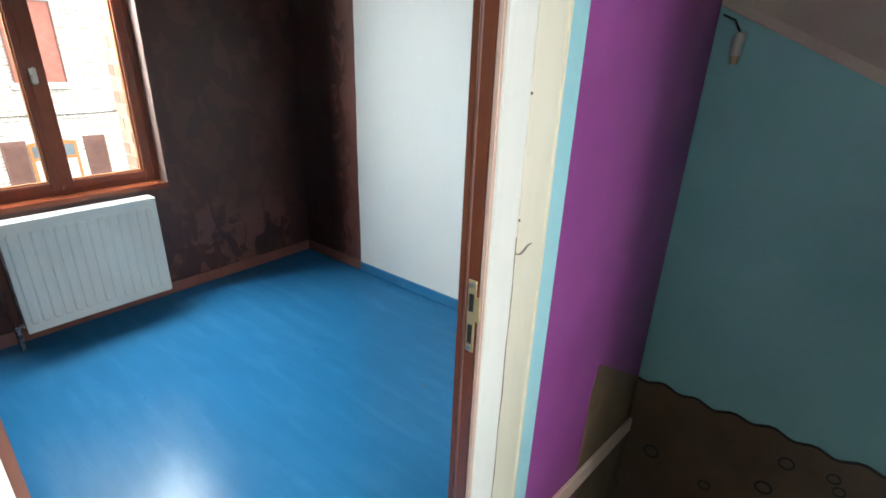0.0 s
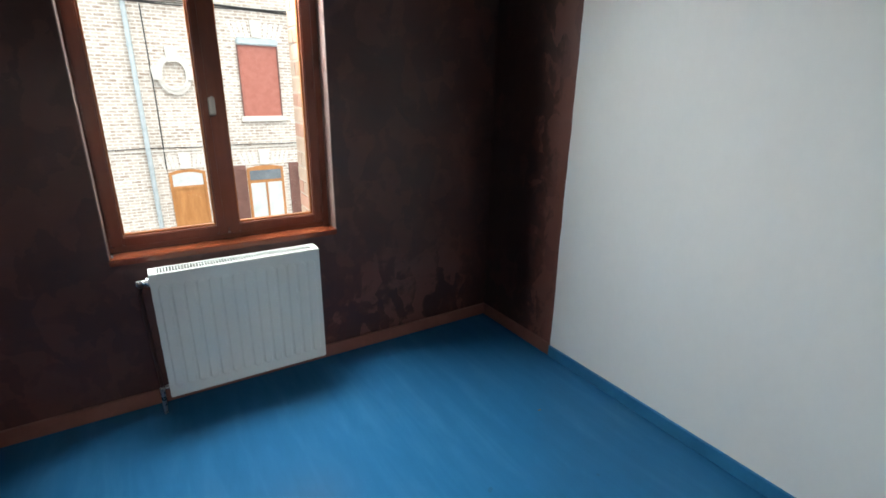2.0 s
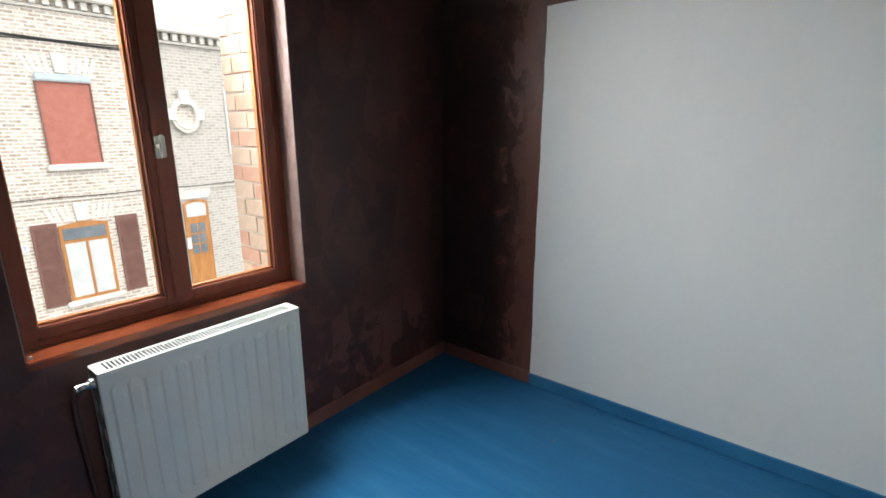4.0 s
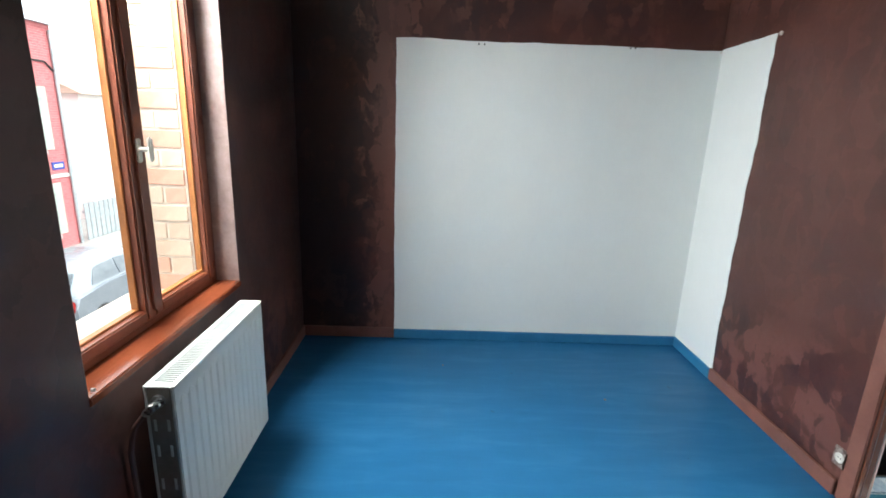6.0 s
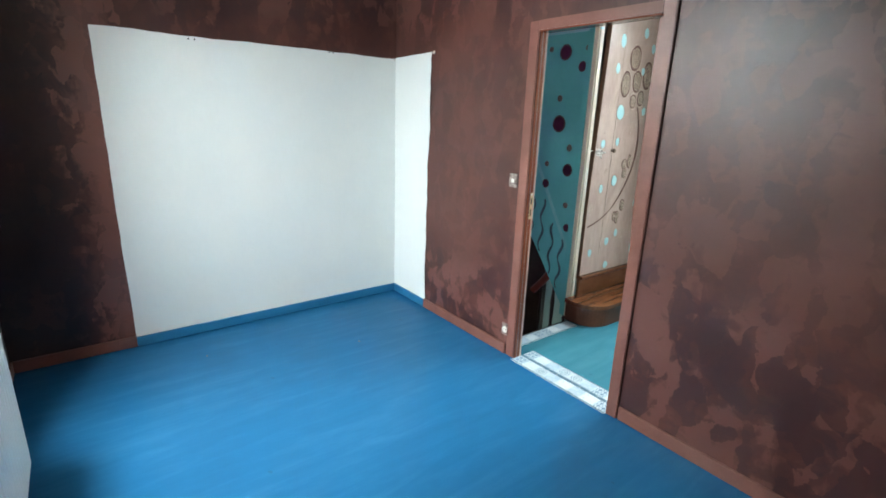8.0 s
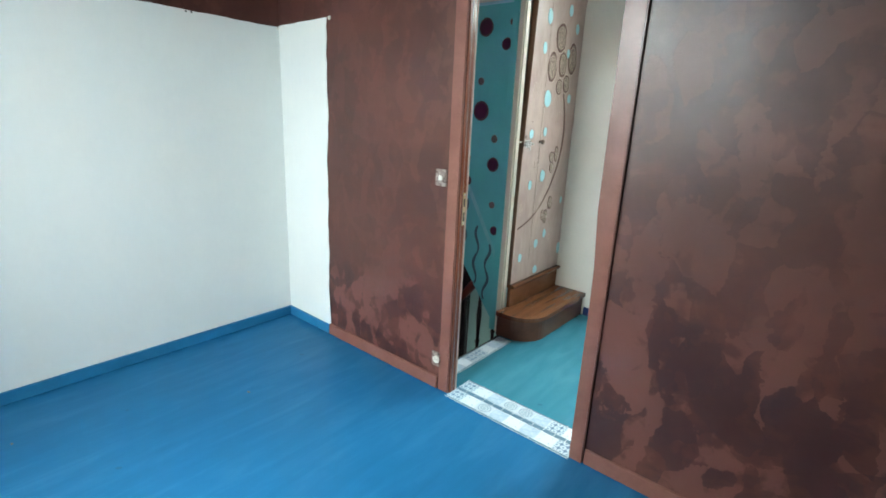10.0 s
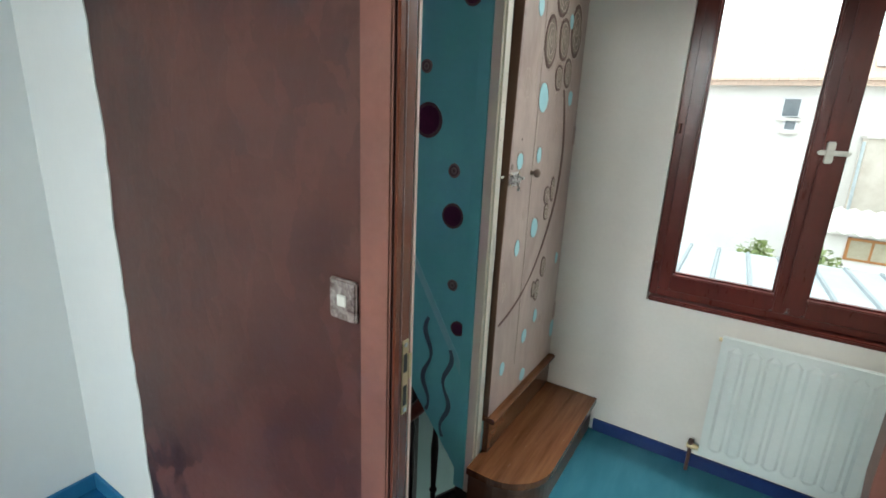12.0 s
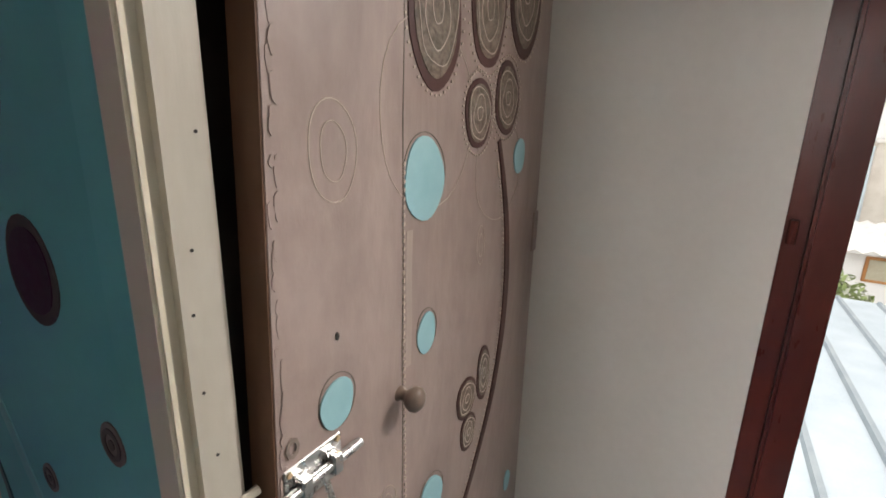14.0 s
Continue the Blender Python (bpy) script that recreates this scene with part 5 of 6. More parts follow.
# ---- outside the street window ----
GROUND, FRONT = -2.95, 14.0
solid("ground", box((-60, -70, GROUND - 0.3), (90, 70, GROUND - 0.06)), PAVING, "pale ground around the houses", "ground", "structure")
solid("road", box((-60, 5.0, GROUND - 0.055), (90, 12.4, GROUND - 0.04)), ASPHALT, "grey asphalt street", "road", "structure")
solid("pavement_far", box((-60, 12.4, GROUND - 0.055), (90, FRONT, GROUND + 0.06), 0.02), PAVING, "concrete pavement with a kerb", "pavement", "structure")
solid("pavement_near", box((-60, 3.1, GROUND - 0.055), (90, 5.0, GROUND + 0.06), 0.02), PAVING, "concrete pavement in front of the house", "pavement", "structure")


def on_front(u, v, d):
    return (u, FRONT - d, v)


def fbox(u0, u1, v0, v1, d0, d1, bev=0.0):
    return box((u0, FRONT - d1, v0), (u1, FRONT - d0, v1), bev)


def arch_head(u0, u1, v, rise, n=8):
    return [(u0 + (u1 - u0) * k / n, v + rise * (1 - (2 * k / n - 1) ** 2)) for k in range(n + 1)]


def lintel(house, u0, u1, v, key=True):
    """Brick fan over an opening with a stone key."""
    mid, w = (u0 + u1) / 2, (u1 - u0) / 2
    for k in range(-5, 6):
        a, c = mid + k * w / 4.6, mid + k * w / 3.7
        stone = key and abs(k) < 2
        if stone and k:
            continue
        q = 0.11 if stone else 0.035
        under(house, "keystone" if stone else "lintel_brick", prism(bmesh.new(), [(a - q, v), (a + q, v), (c + q * 1.3, v + 0.34 + 0.06 * stone), (c - q * 1.3, v + 0.34 + 0.06 * stone)], on_front, 0.0, 0.05 if stone else 0.012), STONE)


def street_door(house, u0, u1, v1, split, panes, name="street_door"):
    d = under(house, name, prism(bmesh.new(), [(u0, GROUND + 0.1)] + [(u1, GROUND + 0.1)] + arch_head(u0, u1, v1 - 0.07, 0.07)[::-1], on_front, 0.0, 0.02), OAK_DOOR, "orange oak front door with a fanlight")
    deeper(d, "fanlight", prism(bmesh.new(), [(u0 + 0.07, split + 0.05), (u1 - 0.07, split + 0.05)] + arch_head(u0 + 0.07, u1 - 0.07, v1 - 0.13, 0.06)[::-1], on_front, 0.02, 0.026), PALE_PANE)
    if panes:
        for i in range(2):
            for k in range(3):
                a, z = u0 + 0.12 + i * (u1 - u0 - 0.22) / 2, split - 0.1 - 0.29 * (k + 1)
                deeper(d, "door_pane", fbox(a, a + (u1 - u0 - 0.22) / 2 - 0.04, z, z + 0.25, 0.02, 0.026), DARK_PANE)
        deeper(d, "letter_plate", fbox(u0 - 0.02, u0 + 0.09, -1.75, -1.45, 0.02, 0.06, 0.01), SIGN_WHITE)
    else:
        deeper(d, "leaf_panel", prism(bmesh.new(), [(u0 + 0.17, GROUND + 0.3), (u1 - 0.17, GROUND + 0.3)] + arch_head(u0 + 0.17, u1 - 0.17, split - 0.3, 0.12)[::-1], on_front, 0.02, 0.04), OAK_DOOR)
        deeper(d, "transom", fbox(u0 + 0.03, u1 - 0.03, split - 0.03, split + 0.05, 0.02, 0.05, 0.01), OAK_DOOR)
        deeper(d, "side_stile", fbox(u0, u0 + 0.06, GROUND + 0.1, v1 - 0.08, 0.02, 0.05, 0.01), OAK_DOOR)
        deeper(d, "side_stile", fbox(u1 - 0.06, u1, GROUND + 0.1, v1 - 0.08, 0.02, 0.05, 0.01), OAK_DOOR)


def louvred(house, u0, u1, v0, v1, material, label):
    s = under(house, "shutter", fbox(u0, u1, v0, v1, 0.0, 0.03, 0.004), material, label)
    b = bmesh.new()
    k = v0 + 0.08
    while k < v1 - 0.08:
        if abs(k - (v0 + v1) / 2) > 0.06:
            bx(b, (u0 + 0.05, FRONT - 0.045, k), (u1 - 0.05, FRONT - 0.03, k + 0.022))
        k += 0.042
    tagged(deeper(s, "louvre", b, material), kind="stuff")
    for a in (u0, u1 - 0.05):
        deeper(s, "shutter_stile", fbox(a, a + 0.05, v0, v1, 0.03, 0.05, 0.004), material)


def medallion(house, u, v, ru, rv):
    m = under(house, "medallion", hoop(bmesh.new(), oval(u, v, ru, rv, 36), oval(u, v, ru * 0.66, rv * 0.68, 36), on_front, 0.0, 0.09), STONE, "oval limestone medallion ring", 30)
    deeper(m, "ring_moulding", hoop(bmesh.new(), oval(u, v, ru * 0.8, rv * 0.8, 36), oval(u, v, ru * 0.68, rv * 0.7, 36), on_front, 0.09, 0.12), STONE)
    for a, c, w, q in ((u, v + rv * 0.98, 0.13, 0.17), (u - ru, v + 0.02, 0.1, 0.14), (u + ru, v + 0.02, 0.1, 0.14)):
        deeper(m, "block", prism(bmesh.new(), [(a - w * 0.8, c - q), (a + w * 0.8, c - q), (a + w, c + q), (a - w, c + q)], on_front, 0.0, 0.13), STONE)
    under(house, "medallion_fill", prism(bmesh.new(), oval(u, v, ru * 0.66, rv * 0.68, 30), on_front, 0.0, 0.01), FACADE)


def cornice(house, u0, u1, v, material):
    under(house, "cornice", fbox(u0, u1, v + 0.24, v + 0.52, 0.0, 0.26, 0.03), material)
    under(house, "cornice_band", fbox(u0, u1, v, v + 0.06, 0.0, 0.07, 0.01), material)
    k = u0 + 0.1
    while k < u1 - 0.1:
        under(house, "dentil", fbox(k, k + 0.11, v + 0.07, v + 0.23, 0.0, 0.14), material)
        k += 0.22


h = thing("street_house", (0.5, FRONT, GROUND), "pale buff brick terraced house across the street", "house")
under(h, "wall", fbox(-7.5, 2.92, GROUND - 0.1, 4.2, -0.3, 0.0), FACADE)
under(h, "roof", rings(bmesh.new(), [[(u, FRONT + d, z) for d, z in ((-0.25, 4.2), (4.0, 7.0), (4.0, 4.2))] for u in (-7.5, 2.92)]), ROOF_TILE)
cornice(h, -1.5, 2.92, 3.78, STONE)
street_door(h, -1.28, -0.45, -0.63, -1.09, False)
lintel(h, -1.28, -0.45, -0.6)
medallion(h, -0.82, 1.62, 0.37, 0.46)
w = under(h, "roller_shutter", fbox(0.66, 1.63, 0.64, 2.36, 0.0, 0.02), ROLLER, "closed terracotta roller shutter")
b = bmesh.new()
for k in range(34):
    bx(b, (0.69, FRONT - 0.03, 0.66 + k * 0.05), (1.60, FRONT - 0.02, 0.66 + k * 0.05 + 0.04), 0.004)
tagged(deeper(w, "slat", b, ROLLER), kind="stuff")
deeper(w, "box_cover", fbox(0.64, 1.65, 2.36, 2.52, 0.0, 0.12, 0.03), ZINC)
for u in (0.64, 1.61):
    deeper(w, "guide_rail", fbox(u, u + 0.03, 0.64, 2.36, 0.02, 0.05), SHUTTER_BROWN)
under(h, "window_sill", fbox(0.58, 1.72, 0.5, 0.64, 0.0, 0.1, 0.02), STONE)
lintel(h, 0.66, 1.63, 2.55)
w = under(h, "ground_window", prism(bmesh.new(), [(0.56, -2.46), (1.52, -2.46)] + arch_head(0.56, 1.52, -0.72, 0.07)[::-1], on_front, 0.0, 0.02), OAK_DOOR, "orange wood window with curtained panes")
for a, c, z0, z1, m in ((0.63, 1.02, -2.38, -1.12, PALE_PANE), (1.06, 1.45, -2.38, -1.12, PALE_PANE), (0.63, 1.45, -1.04, -0.78, DARK_PANE)):
    deeper(w, "pane", fbox(a, c, z0, z1, 0.02, 0.027), m)
deeper(w, "centre_post", fbox(1.015, 1.065, -2.42, -1.06, 0.02, 0.05, 0.008), OAK_DOOR)
under(h, "window_sill", fbox(0.46, 1.62, -2.58, -2.46, 0.0, 0.1, 0.02), STONE)
lintel(h, 0.56, 1.52, -0.62)
louvred(h, 0.08, 0.54, -2.5, -0.62, SHUTTER_BROWN, "open brown louvred shutter")
louvred(h, 1.68, 2.14, -2.5, -0.62, SHUTTER_BROWN, "open brown louvred shutter")
pipe = under(h, "downpipe", tube(bmesh.new(), [(-1.62, FRONT - 0.09, 4.1), (-1.62, FRONT - 0.09, -2.2)], 0.055, 12), ZINC, "pale zinc downpipe", 40)
deeper(pipe, "hopper", tube(bmesh.new(), [(-1.62, FRONT - 0.09, 3.3), (-1.62, FRONT - 0.09, 3.5), (-1.62, FRONT - 0.09, 3.62)], [0.06, 0.13, 0.14], 12), ZINC, "", 40)
deeper(pipe, "pipe_shoe", tube(bmesh.new(), [(-1.62, FRONT - 0.09, -2.2), (-1.62, FRONT - 0.09, GROUND + 0.06)], 0.065, 12), SHUTTER_BROWN, "", 40)
for z in (2.2, 0.4, -1.3):
    deeper(pipe, "clip", tube(bmesh.new(), [(-1.62, FRONT - 0.09, z), (-1.62, FRONT - 0.09, z + 0.04)], 0.065, 12), ZINC)
under(h, "string_course", fbox(-7.5, 2.92, -0.17, -0.13, 0.0, 0.03, 0.006), STONE)
plate = under(h, "number_plate", fbox(-0.2, 0.0, -1.16, -1.02, 0.0, 0.015), SIGN_WHITE, "white and blue house number plate")
t = bpy.data.curves.new("number", "FONT")
t.body, t.size, t.extrude, t.align_x = "27", 0.13, 0.004, "CENTER"
tmp = new("number_text", t)
me = bpy.data.meshes.new_from_object(tmp.evaluated_get(bpy.context.evaluated_depsgraph_get()))
bpy.data.objects.remove(tmp)
me.transform(Matrix.Translation((-0.10, FRONT - 0.02, -1.135)) @ Matrix.Rotation(radians(90), 4, "X"))
me.materials.clear()
me.materials.append(SIGN_BLUE)
n = new("number", me)
n.parent = plate
under(h, "wall_wire", tube(bmesh.new(), [(-1.3, FRONT - 0.02, 3.1), (-1.28, FRONT - 0.02, 1.0), (-1.3, FRONT - 0.02, -0.6)], 0.012, 6), CABLE, "thin dark wall wire")

h2 = thing("street_house", (5.5, FRONT, GROUND), "greyer brick terraced house with an oval medallion", "house")
under(h2, "wall", fbox(2.92, 8.2, GROUND - 0.1, 3.9, -0.3, -0.02), FACADE_GREY)
under(h2, "roof", rings(bmesh.new(), [[(u, FRONT + d, z) for d, z in ((-0.25, 3.9), (4.0, 6.7), (4.0, 3.9))] for u in (2.92, 8.2)]), ROOF_TILE)
cornice(h2, 2.95, 8.2, 3.4, STONE)
street_door(h2, 3.25, 3.9, -0.45, -0.95, True)
lintel(h2, 3.25, 3.9, -0.42, False)
medallion(h2, 3.6, 1.72, 0.36, 0.44)
under(h2, "string_course", fbox(2.92, 8.2, -0.17, -0.13, 0.0, 0.03, 0.006), STONE)
under(h2, "downpipe", tube(bmesh.new(), [(2.98, FRONT - 0.07, 3.3), (2.98, FRONT - 0.07, GROUND + 0.06)], 0.04, 10), ZINC, "", 40)
for u in (4.7, 6.4):
    w = under(h2, "window", fbox(u, u + 0.95, 0.7, 2.4, 0.0, 0.02), SIGN_WHITE, "white framed window")
    deeper(w, "pane", fbox(u + 0.07, u + 0.45, 0.78, 2.32, 0.02, 0.026), DARK_PANE)
    deeper(w, "pane", fbox(u + 0.5, u + 0.88, 0.78, 2.32, 0.02, 0.026), DARK_PANE)

h3 = thing("pink_house", (10.7, FRONT, GROUND), "pink painted brick corner house with pale shutters", "house")
under(h3, "wall", fbox(8.2, 13.15, GROUND - 0.1, 4.05, -5.0, 0.02), PINK_BRICK)
under(h3, "roof", rings(bmesh.new(), [[(u, FRONT + d, z) for d, z in ((-0.2, 4.05), (2.5, 5.6), (5.0, 4.05))] for u in (8.2, 13.2)]), ZINC)
for u, z0, z1 in ((9.0, 0.35, 2.2), (11.35, 0.3, 2.2), (11.35, -2.4, -0.75), (9.0, -2.4, -0.75)):
    w = under(h3, "window", fbox(u, u + 0.72, z0, z1, 0.0, 0.04), SIGN_WHITE, "white framed window")
    deeper(w, "pane", fbox(u + 0.08, u + 0.64, z0 + 0.08, z1 - 0.08, 0.04, 0.046), DARK_PANE)
    under(h3, "window_sill", fbox(u - 0.1, u + 0.82, z0 - 0.12, z0, 0.02, 0.14, 0.02), STONE)
    under(h3, "lintel", fbox(u - 0.1, u + 0.82, z1, z1 + 0.22, 0.02, 0.06, 0.01), STONE)
    s = under(h3, "shutter", fbox(u + 0.76, u + 1.2, z0, z1, 0.02, 0.06, 0.004), GREEN_GREY, "grey-green ledged shutter")
    for z in (z0 + 0.25, z1 - 0.35):
        deeper(s, "ledge", fbox(u + 0.78, u + 1.18, z, z + 0.1, 0.06, 0.08), GREEN_GREY)
under(h3, "string_course", fbox(8.2, 13.15, -0.6, -0.48, 0.02, 0.06, 0.01), STONE)
sign = under(h3, "street_sign", fbox(12.35, 12.85, -0.34, -0.1, 0.02, 0.04), SIGN_BLUE, "blue enamel street sign, lettering unreadable")
deeper(sign, "lettering_bar", fbox(12.42, 12.78, -0.27, -0.17, 0.04, 0.045), SIGN_WHITE)
under(h3, "downpipe", tube(bmesh.new(), [(13.05, FRONT - 0.08, 3.9), (13.05, FRONT - 0.08, GROUND)], 0.05, 10), ZINC, "", 40)
under(h3, "wall_cable", tube(bmesh.new(), [(8.2, FRONT - 0.05, 3.0), (12.7, FRONT - 0.05, 2.95), (13.0, FRONT - 0.05, 2.7)], 0.03, 6), CABLE, "dark cable under the eaves")

b = bmesh.new()
for k in range(3):
    tube(b, [(x, FRONT - 0.16 - 0.02 * k, 3.13 + 0.03 * k + 0.015 * math.sin(x * 2 + k)) for x in np.linspace(-6, 2.7, 24)], 0.016, 6)
solid("facade_cable", b, CABLE, "bundle of black cables along the brick facades", "cable")
b = tube(bmesh.new(), [(x, FRONT - 0.04, -0.08 + 0.01 * math.sin(x * 3)) for x in np.linspace(-6, 8, 24)], 0.012, 6)
solid("facade_wire", b, CABLE, "thin grey wire above the doors", "cable")

# far end of the street
h4 = thing("white_house", (22, 19, GROUND), "pale rendered house at the far end of the street", "house")
under(h4, "wall", box((17.5, 16.5, GROUND - 0.1), (30, 26, 2.2)), PALE_RENDER)
under(h4, "roof", rings(bmesh.new(), [[(x, y, z) for y, z in ((16.2, 2.2), (21, 4.4), (26, 2.2))] for x in (17.3, 30)]), ROOF_TILE)
h5 = thing("white_house", (40, 8, GROUND), "pale rendered house closing the street", "house")
under(h5, "wall", box((34, -6, GROUND - 0.1), (46, 15, 3.5)), PALE_RENDER)
under(h5, "roof", rings(bmesh.new(), [[(x, y, z) for x, z in ((33.6, 3.5), (40, 6.4), (46, 3.5))] for y in (-6.3, 15.3)]), ROOF_TILE)
fence = thing("yard_fence", (15.5, 14.2, GROUND), "grey board fence beside the pink house", "fence")
for k in range(16):
    under(fence, "board", box((13.5 + k * 0.25, 14.0, GROUND - 0.06), (13.7 + k * 0.25, 14.04, GROUND + 1.35), 0.01), ZINC)
under(fence, "fence_rail", box((13.5, 14.04, GROUND + 1.0), (17.5, 14.1, GROUND + 1.1)), ZINC)

# parked car
car = thing("parked_car", (7.6, 9.5, GROUND - 0.04), "silver hatchback parked along the street", "car")
cx, cy, cz = 7.6, 9.5, GROUND - 0.04
side = [(-2.0, 0.45), (-2.02, 0.75), (-1.9, 0.95), (-0.95, 1.0), (1.25, 0.98), (1.95, 0.85), (2.05, 0.6), (2.0, 0.35), (-1.9, 0.3)]
top = [(-1.85, 0.96), (-1.5, 1.38), (-1.1, 1.47), (0.0, 1.47), (0.35, 1.4), (1.15, 0.97)]


def hull(profile, half0, half1, tuck):
    return [[(cx + u * (1 - 0.02 * abs(f)), cy + f * (half0 if v < 1.0 else half1), cz + v - (0.02 if abs(f) == 1 else 0)) for u, v in profile] for f in (-1, -0.94, 0.94, 1)]


under(car, "body", rings(bmesh.new(), hull(side, 0.86, 0.8, 0)), CAR_PAINT, "silver painted body", 35)
under(car, "cabin", rings(bmesh.new(), hull(top, 0.78, 0.62, 0)), CAR_PAINT, "silver roof and pillars", 35)
for f in (-1, 1):
    for q in ([(-1.35, 1.04), (-1.15, 1.36), (-0.55, 1.38), (-0.55, 1.04)], [(-0.48, 1.04), (-0.48, 1.38), (0.2, 1.34), (0.75, 1.04)]):
        under(car, "side_window", rings(bmesh.new(), [[(cx + u, cy + f * (0.79 - 0.38 * (v - 0.97) + e), cz + v) for u, v in q] for e in (-0.03, 0.006)]), DARK_PANE)
    for u in (-1.28, 1.3):
        wheel = under(car, "wheel", tube(bmesh.new(), [(cx + u, cy + f * 0.68, cz + 0.31), (cx + u, cy + f * 0.7, cz + 0.31), (cx + u, cy + f * 0.86, cz + 0.31), (cx + u, cy + f * 0.88, cz + 0.31)], [0.27, 0.31, 0.31, 0.27], 24), RUBBER, "", 40)
        deeper(wheel, "rim", tube(bmesh.new(), [(cx + u, cy + f * 0.86, cz + 0.31), (cx + u, cy + f * 0.89, cz + 0.31)], [0.2, 0.19], 20), CHROME, "", 40)
    under(car, "tail_lamp", box((cx - 2.04, cy + f * 0.7 - 0.12, cz + 0.68), (cx - 1.94, cy + f * 0.7 + 0.12, cz + 0.9), 0.02), RED_LAMP)
under(car, "rear_window", rings(bmesh.new(), [[(cx + u - e, cy + w * 0.6, cz + v + e) for u, v, w in ((-1.79, 1.02, -1), (-1.79, 1.02, 1), (-1.54, 1.33, 0.9), (-1.54, 1.33, -0.9))] for e in (-0.02, 0.008)]), DARK_PANE)
under(car, "windscreen", rings(bmesh.new(), [[(cx + u + e, cy + w * 0.6, cz + v + e) for u, v, w in ((1.08, 1.01, -1), (1.08, 1.01, 1), (0.42, 1.37, 0.9), (0.42, 1.37, -0.9))] for e in (-0.02, 0.008)]), DARK_PANE)
under(car, "bumper", box((cx - 2.08, cy - 0.8, cz + 0.35), (cx - 1.9, cy + 0.8, cz + 0.6), 0.05), CAR_PAINT)

# ---- outside the landing window ----
roof = thing("flat_metal_roof", (-3.4, -6, -0.5), "pale standing-seam metal roof behind the house", "roof", "structure")
zr = lambda y: -0.12 + 0.045 * (y + 2.0)
under(roof, "sheet", rings(bmesh.new(), [[(x, y, zr(y) + d) for y, d in ((-1.95, 0.0), (-8.3, 0.0), (-8.3, -0.12), (-1.95, -0.12))] for x in (-12.0, 4.0)]), STEEL_ROOF)
for k in range(38):
    x = -11.66 + k * 0.41
    under(roof, "seam", rings(bmesh.new(), [[(x - 0.02 * (y + 8.3) + w, y, zr(y) + z) for w, z in ((-0.03, 0.0), (-0.018, 0.035), (0.018, 0.035), (0.03, 0.0))] for y in (-1.95, -8.25)]), STEEL_SEAM)
under(roof, "building_below", box((-12, -8.2, GROUND - 0.06), (4, -1.95, -0.56)), PALE_RENDER)

g = thing("white_back_building", (-4, -15, GROUND), "white rendered building with an orange tiled roof", "house")
under(g, "wall", box((-16, -19, GROUND - 0.06), (2, -15.2, 2.75)), PALE_RENDER)
under(g, "roof", rings(bmesh.new(), [[(x, y, z) for y, z in ((-14.8, 2.75), (-17, 4.05), (-19.3, 2.75))] for x in (-16.3, 2.3)]), ROOF_TILE)
under(g, "eaves_board", box((-16.2, -15.0, 2.62), (2.2, -14.85, 2.8)), ROOF_TILE)
for u, v, w, t in ((-2.6, 1.88, 0.345, 0.425), (-3.48, 1.89, 0.445, 0.43), (-2.65, 1.55, 0.22, 0.26), (-3.5, 0.21, 0.44, 0.36), (-5.05, 1.75, 0.4, 0.36), (-7.2, 1.9, 0.6, 0.6)):
    p = under(g, "window", box((u - w / 2 - 0.05, -15.2, v - 0.05), (u + w / 2 + 0.05, -15.14, v + t + 0.05), 0.005), SIGN_WHITE, "small white framed window")
    deeper(p, "pane", box((u - w / 2, -15.14, v), (u + w / 2, -15.13, v + t)), DARK_PANE)
    deeper(p, "window_sill", box((u - w / 2 - 0.1, -15.2, v - 0.12), (u + w / 2 + 0.1, -15.05, v - 0.05), 0.01), STONE)
annex = thing("back_annex", (-5.4, -14.6, GROUND), "lower weathered rendered annex with a closed window", "house")
under(annex, "wall", box((-7.0, -15.19, GROUND - 0.06), (-4.2, -14.4, 1.42)), ANNEX)
under(annex, "coping", box((-7.05, -15.19, 1.42), (-4.15, -14.33, 1.5), 0.01), STONE)
p = under(annex, "window", box((-5.38, -14.4, 0.52), (-4.8, -14.36, 1.04), 0.005), SIGN_WHITE, "white shuttered window")
deeper(p, "shutter", box((-5.33, -14.36, 0.57), (-4.85, -14.35, 0.99)), PALE_PANE)
under(annex, "drain_pipe", tube(bmesh.new(), [(-4.12, -14.3, 1.35), (-4.16, -14.3, -0.6)], 0.035, 8), ZINC, "", 40)
under(g, "roof_light", box((-3.6, -15.5, 3.0), (-3.12, -15.2, 3.42), 0.02), SIGN_WHITE)
under(g, "roof_light", box((-4.35, -15.6, 3.1), (-4.12, -15.3, 3.4), 0.02), SIGN_WHITE)
under(g, "verge", rings(bmesh.new(), [[(x, y, z + 0.02) for y, z in ((-14.8, 2.75), (-17, 4.05), (-17, 4.1), (-14.8, 2.82))] for x in (-4.85, -4.75)]), SIGN_WHITE)
shed = thing("garden_shed", (-5, -11.5, GROUND), "low white shed with a corrugated roof", "shed")
under(shed, "wall", box((-9, -13, GROUND - 0.06), (-3.4, -11.3, -0.36)), PALE_RENDER)
slope = lambda y: -0.3 - 0.1 * (y + 11.0)
b = rings(bmesh.new(), [[(-9.2 + 0.06 * k, y, slope(y) + 0.03 * math.sin(k * math.pi / 2)) for k in range(100)] + [(-9.2 + 0.06 * k, y, slope(y) - 0.04) for k in range(99, -1, -1)] for y in (-11.0, -13.1)])
under(shed, "roof", b, SHEET, "pale corrugated roof sheet")
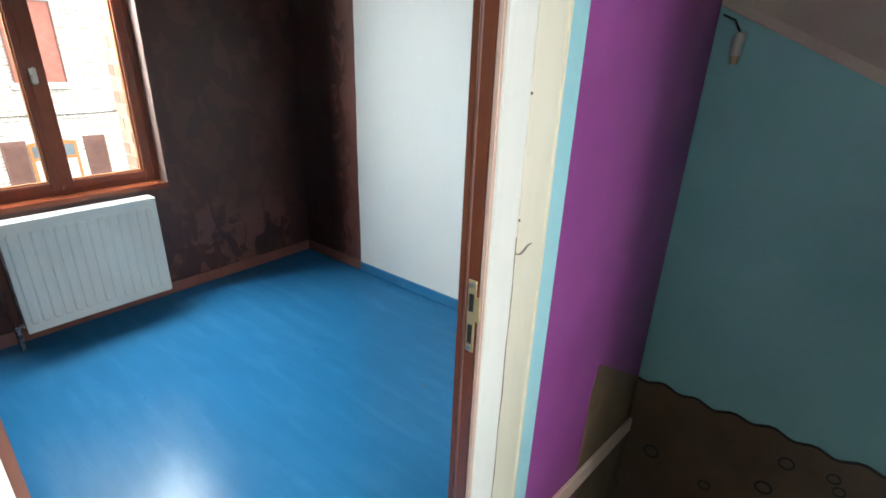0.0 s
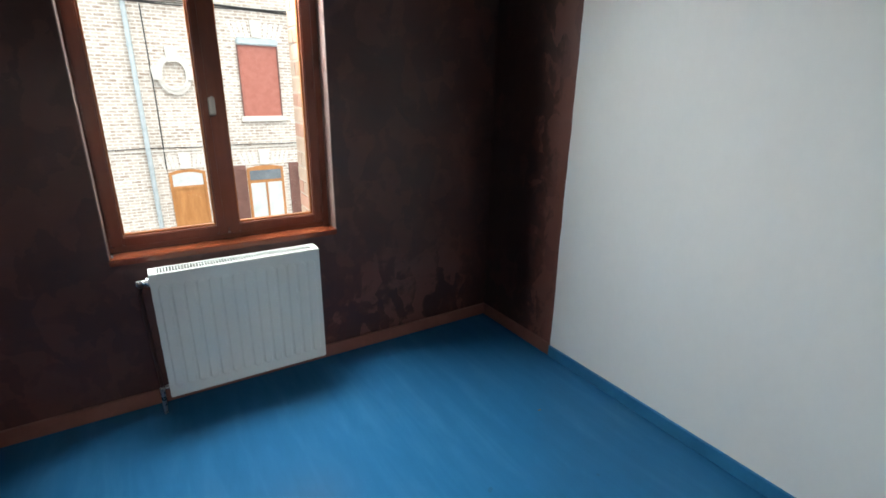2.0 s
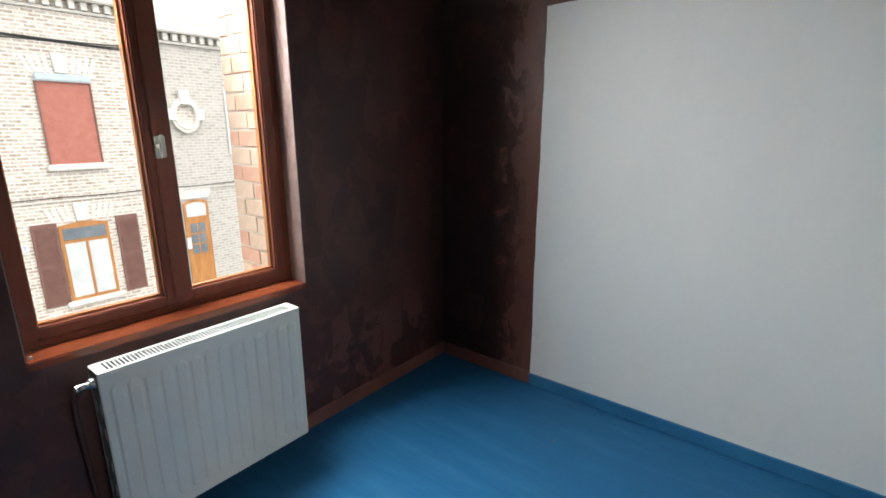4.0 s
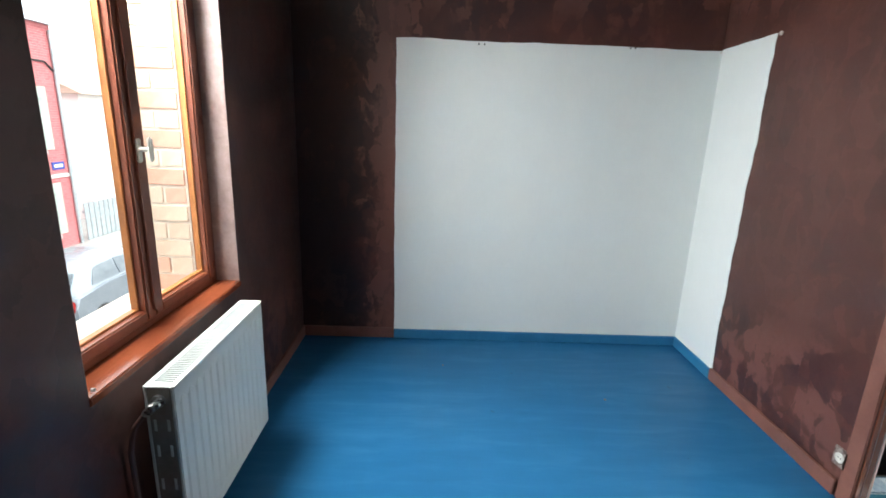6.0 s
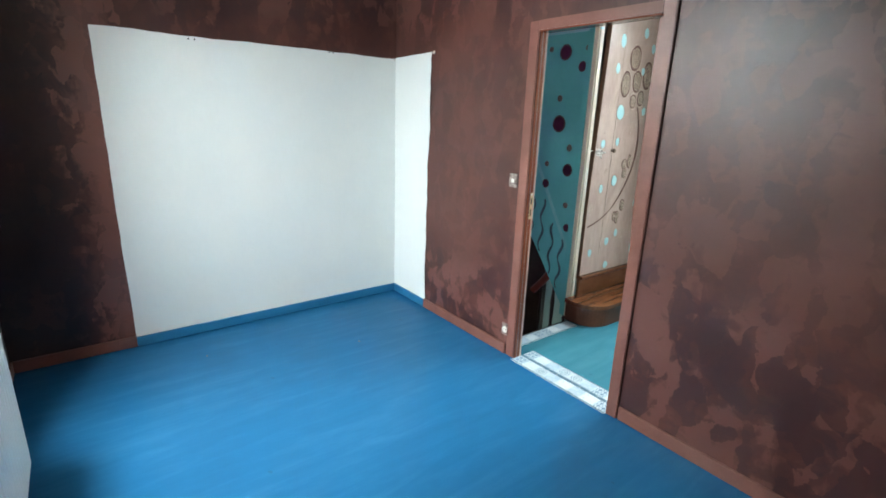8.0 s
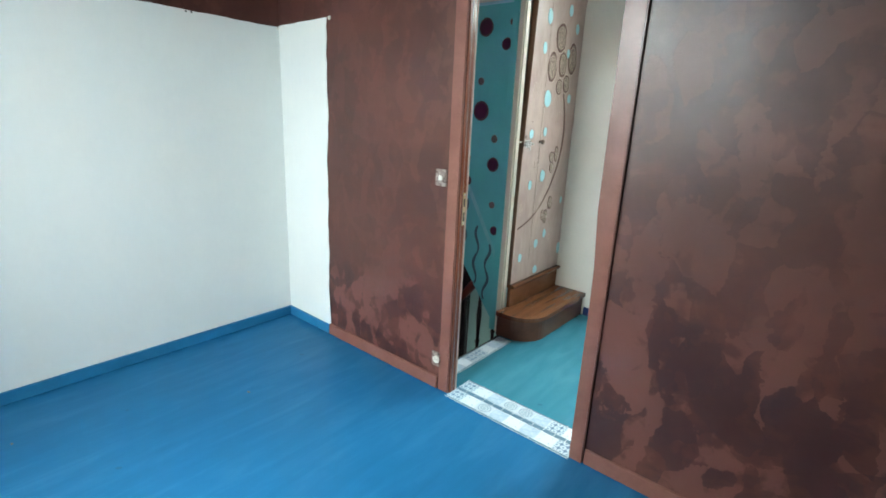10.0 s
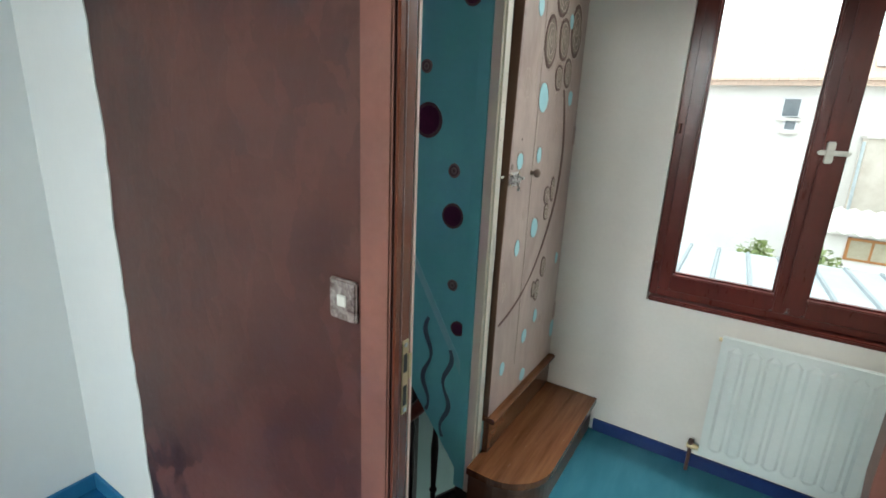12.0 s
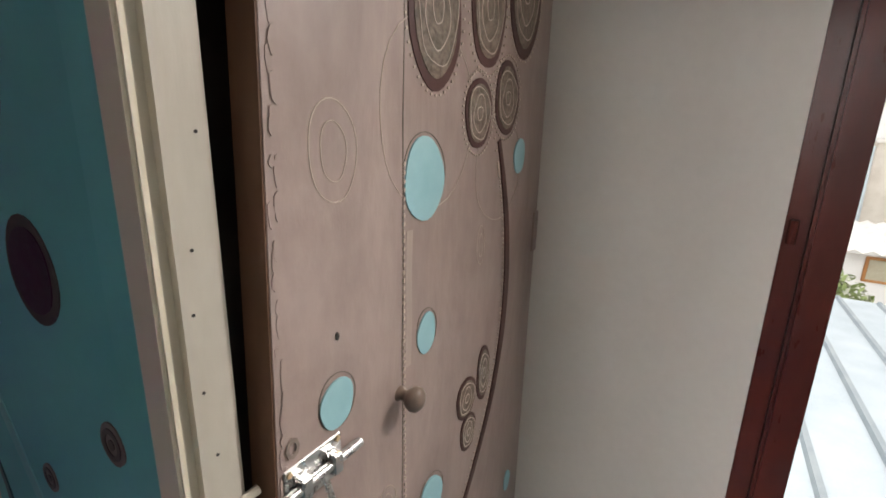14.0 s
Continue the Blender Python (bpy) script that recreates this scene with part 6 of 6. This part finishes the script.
for u, z0, z1 in ((-4.24, -0.87, -0.42), (-5.4, -1.12, -0.4)):
    p = under(shed, "window", box((u - 0.39, -11.3, z0), (u + 0.39, -11.26, z1), 0.01), OAK_DOOR, "wood framed shed window")
    deeper(p, "pane", box((u - 0.34, -11.26, z0 + 0.05), (u - 0.02, -11.25, z1 - 0.05)), SHED_PANE)
    deeper(p, "pane", box((u + 0.02, -11.26, z0 + 0.05), (u + 0.34, -11.25, z1 - 0.05)), SHED_PANE)


def shrub(x, y, z, rx, rz, count, seed, label):
    """A low bush: many small leaf blades about an uneven mound."""
    rnd = random.Random(seed)
    s = thing("garden_shrub", (x, y, GROUND - 0.06), label, "shrub", group="garden shrubs")
    trunk = bmesh.new()
    for k in range(5):
        a = k * 1.26
        tube(trunk, [(x, y, GROUND - 0.06), (x + 0.1 * math.cos(a), y + 0.1 * math.sin(a), (z + GROUND) / 2), (x + rx * 0.3 * math.cos(a), y + 0.3 * math.sin(a), z - 0.1)], [0.05, 0.03, 0.01], 6)
    under(s, "stems", trunk, SHUTTER_BROWN)
    for name, m, n in (("leaves", LEAF, count), ("blossom", BLOOM, count // 3)):
        vs, fs = [], []
        for k in range(n):
            a, q = rnd.uniform(0, math.tau), rnd.random() ** 0.6
            r = rx * q * (0.75 + 0.25 * math.sin(3 * a + seed))
            p = Vector((x + r * math.cos(a), y + 0.8 * r * math.sin(a), z - 0.35 + (rz + 0.35) * (1 - q * q) * rnd.uniform(0.0, 1.0)))
            d, e = Vector((rnd.uniform(-1, 1), rnd.uniform(-1, 1), rnd.uniform(-0.4, 1))).normalized() * 0.07, Vector((rnd.uniform(-1, 1), rnd.uniform(-1, 1), rnd.uniform(-1, 1))).normalized() * 0.04
            i = len(vs)
            vs += [p - d, p + e, p + d, p - e]
            fs.append((i, i + 1, i + 2, i + 3))
        me = bpy.data.meshes.new(name)
        me.from_pydata(vs, [], fs)
        me.materials.append(m)
        o = new(name, me)
        o.parent, o.matrix_parent_inverse = s, Matrix.Translation(s.location).inverted()
        tagged(o, kind="stuff")


shrub(-2.4, -9.6, -0.75, 0.6, 0.4, 700, 2, "green shrub with pale blossom behind the metal roof")
shrub(-3.3, -9.9, -0.75, 0.65, 0.35, 700, 4, "green shrub with pale blossom behind the metal roof")
shrub(-5.6, -14.2, -0.6, 1.3, 0.7, 1200, 6, "broad green shrub above the shed roof")
shrub(-8.0, -14.0, -0.5, 1.3, 0.8, 1000, 9, "broad green shrub above the shed roof")

# ---- bricks of the window's outer reveal ----
shapes = {}
rnd = random.Random(21)
for k in range(20):
    z = 0.702 + k * 0.08
    edges = (2.833, 2.935, 3.11) if k % 2 else (2.833, 3.02, 3.11)
    for y0, y1 in zip(edges, edges[1:]):
        m = RED_BRICK if rnd.random() < 0.3 else NEAR_BRICK
        key = (m.name, round(y1 - y0, 3))
        if key not in shapes:
            shapes[key] = finish("brick", box((-0.004, -(y1 - y0) / 2 + 0.004, -0.035), (0.006, (y1 - y0) / 2 - 0.004, 0.035), 0.003), m)
        o = new("brick", shapes[key])
        o.parent = brick_leaf
        o.location = (-1.055 + rnd.uniform(-0.0015, 0.0015), (y0 + y1) / 2, z + 0.036)
        o.rotation_euler = (rnd.uniform(-0.012, 0.012), 0, 0)
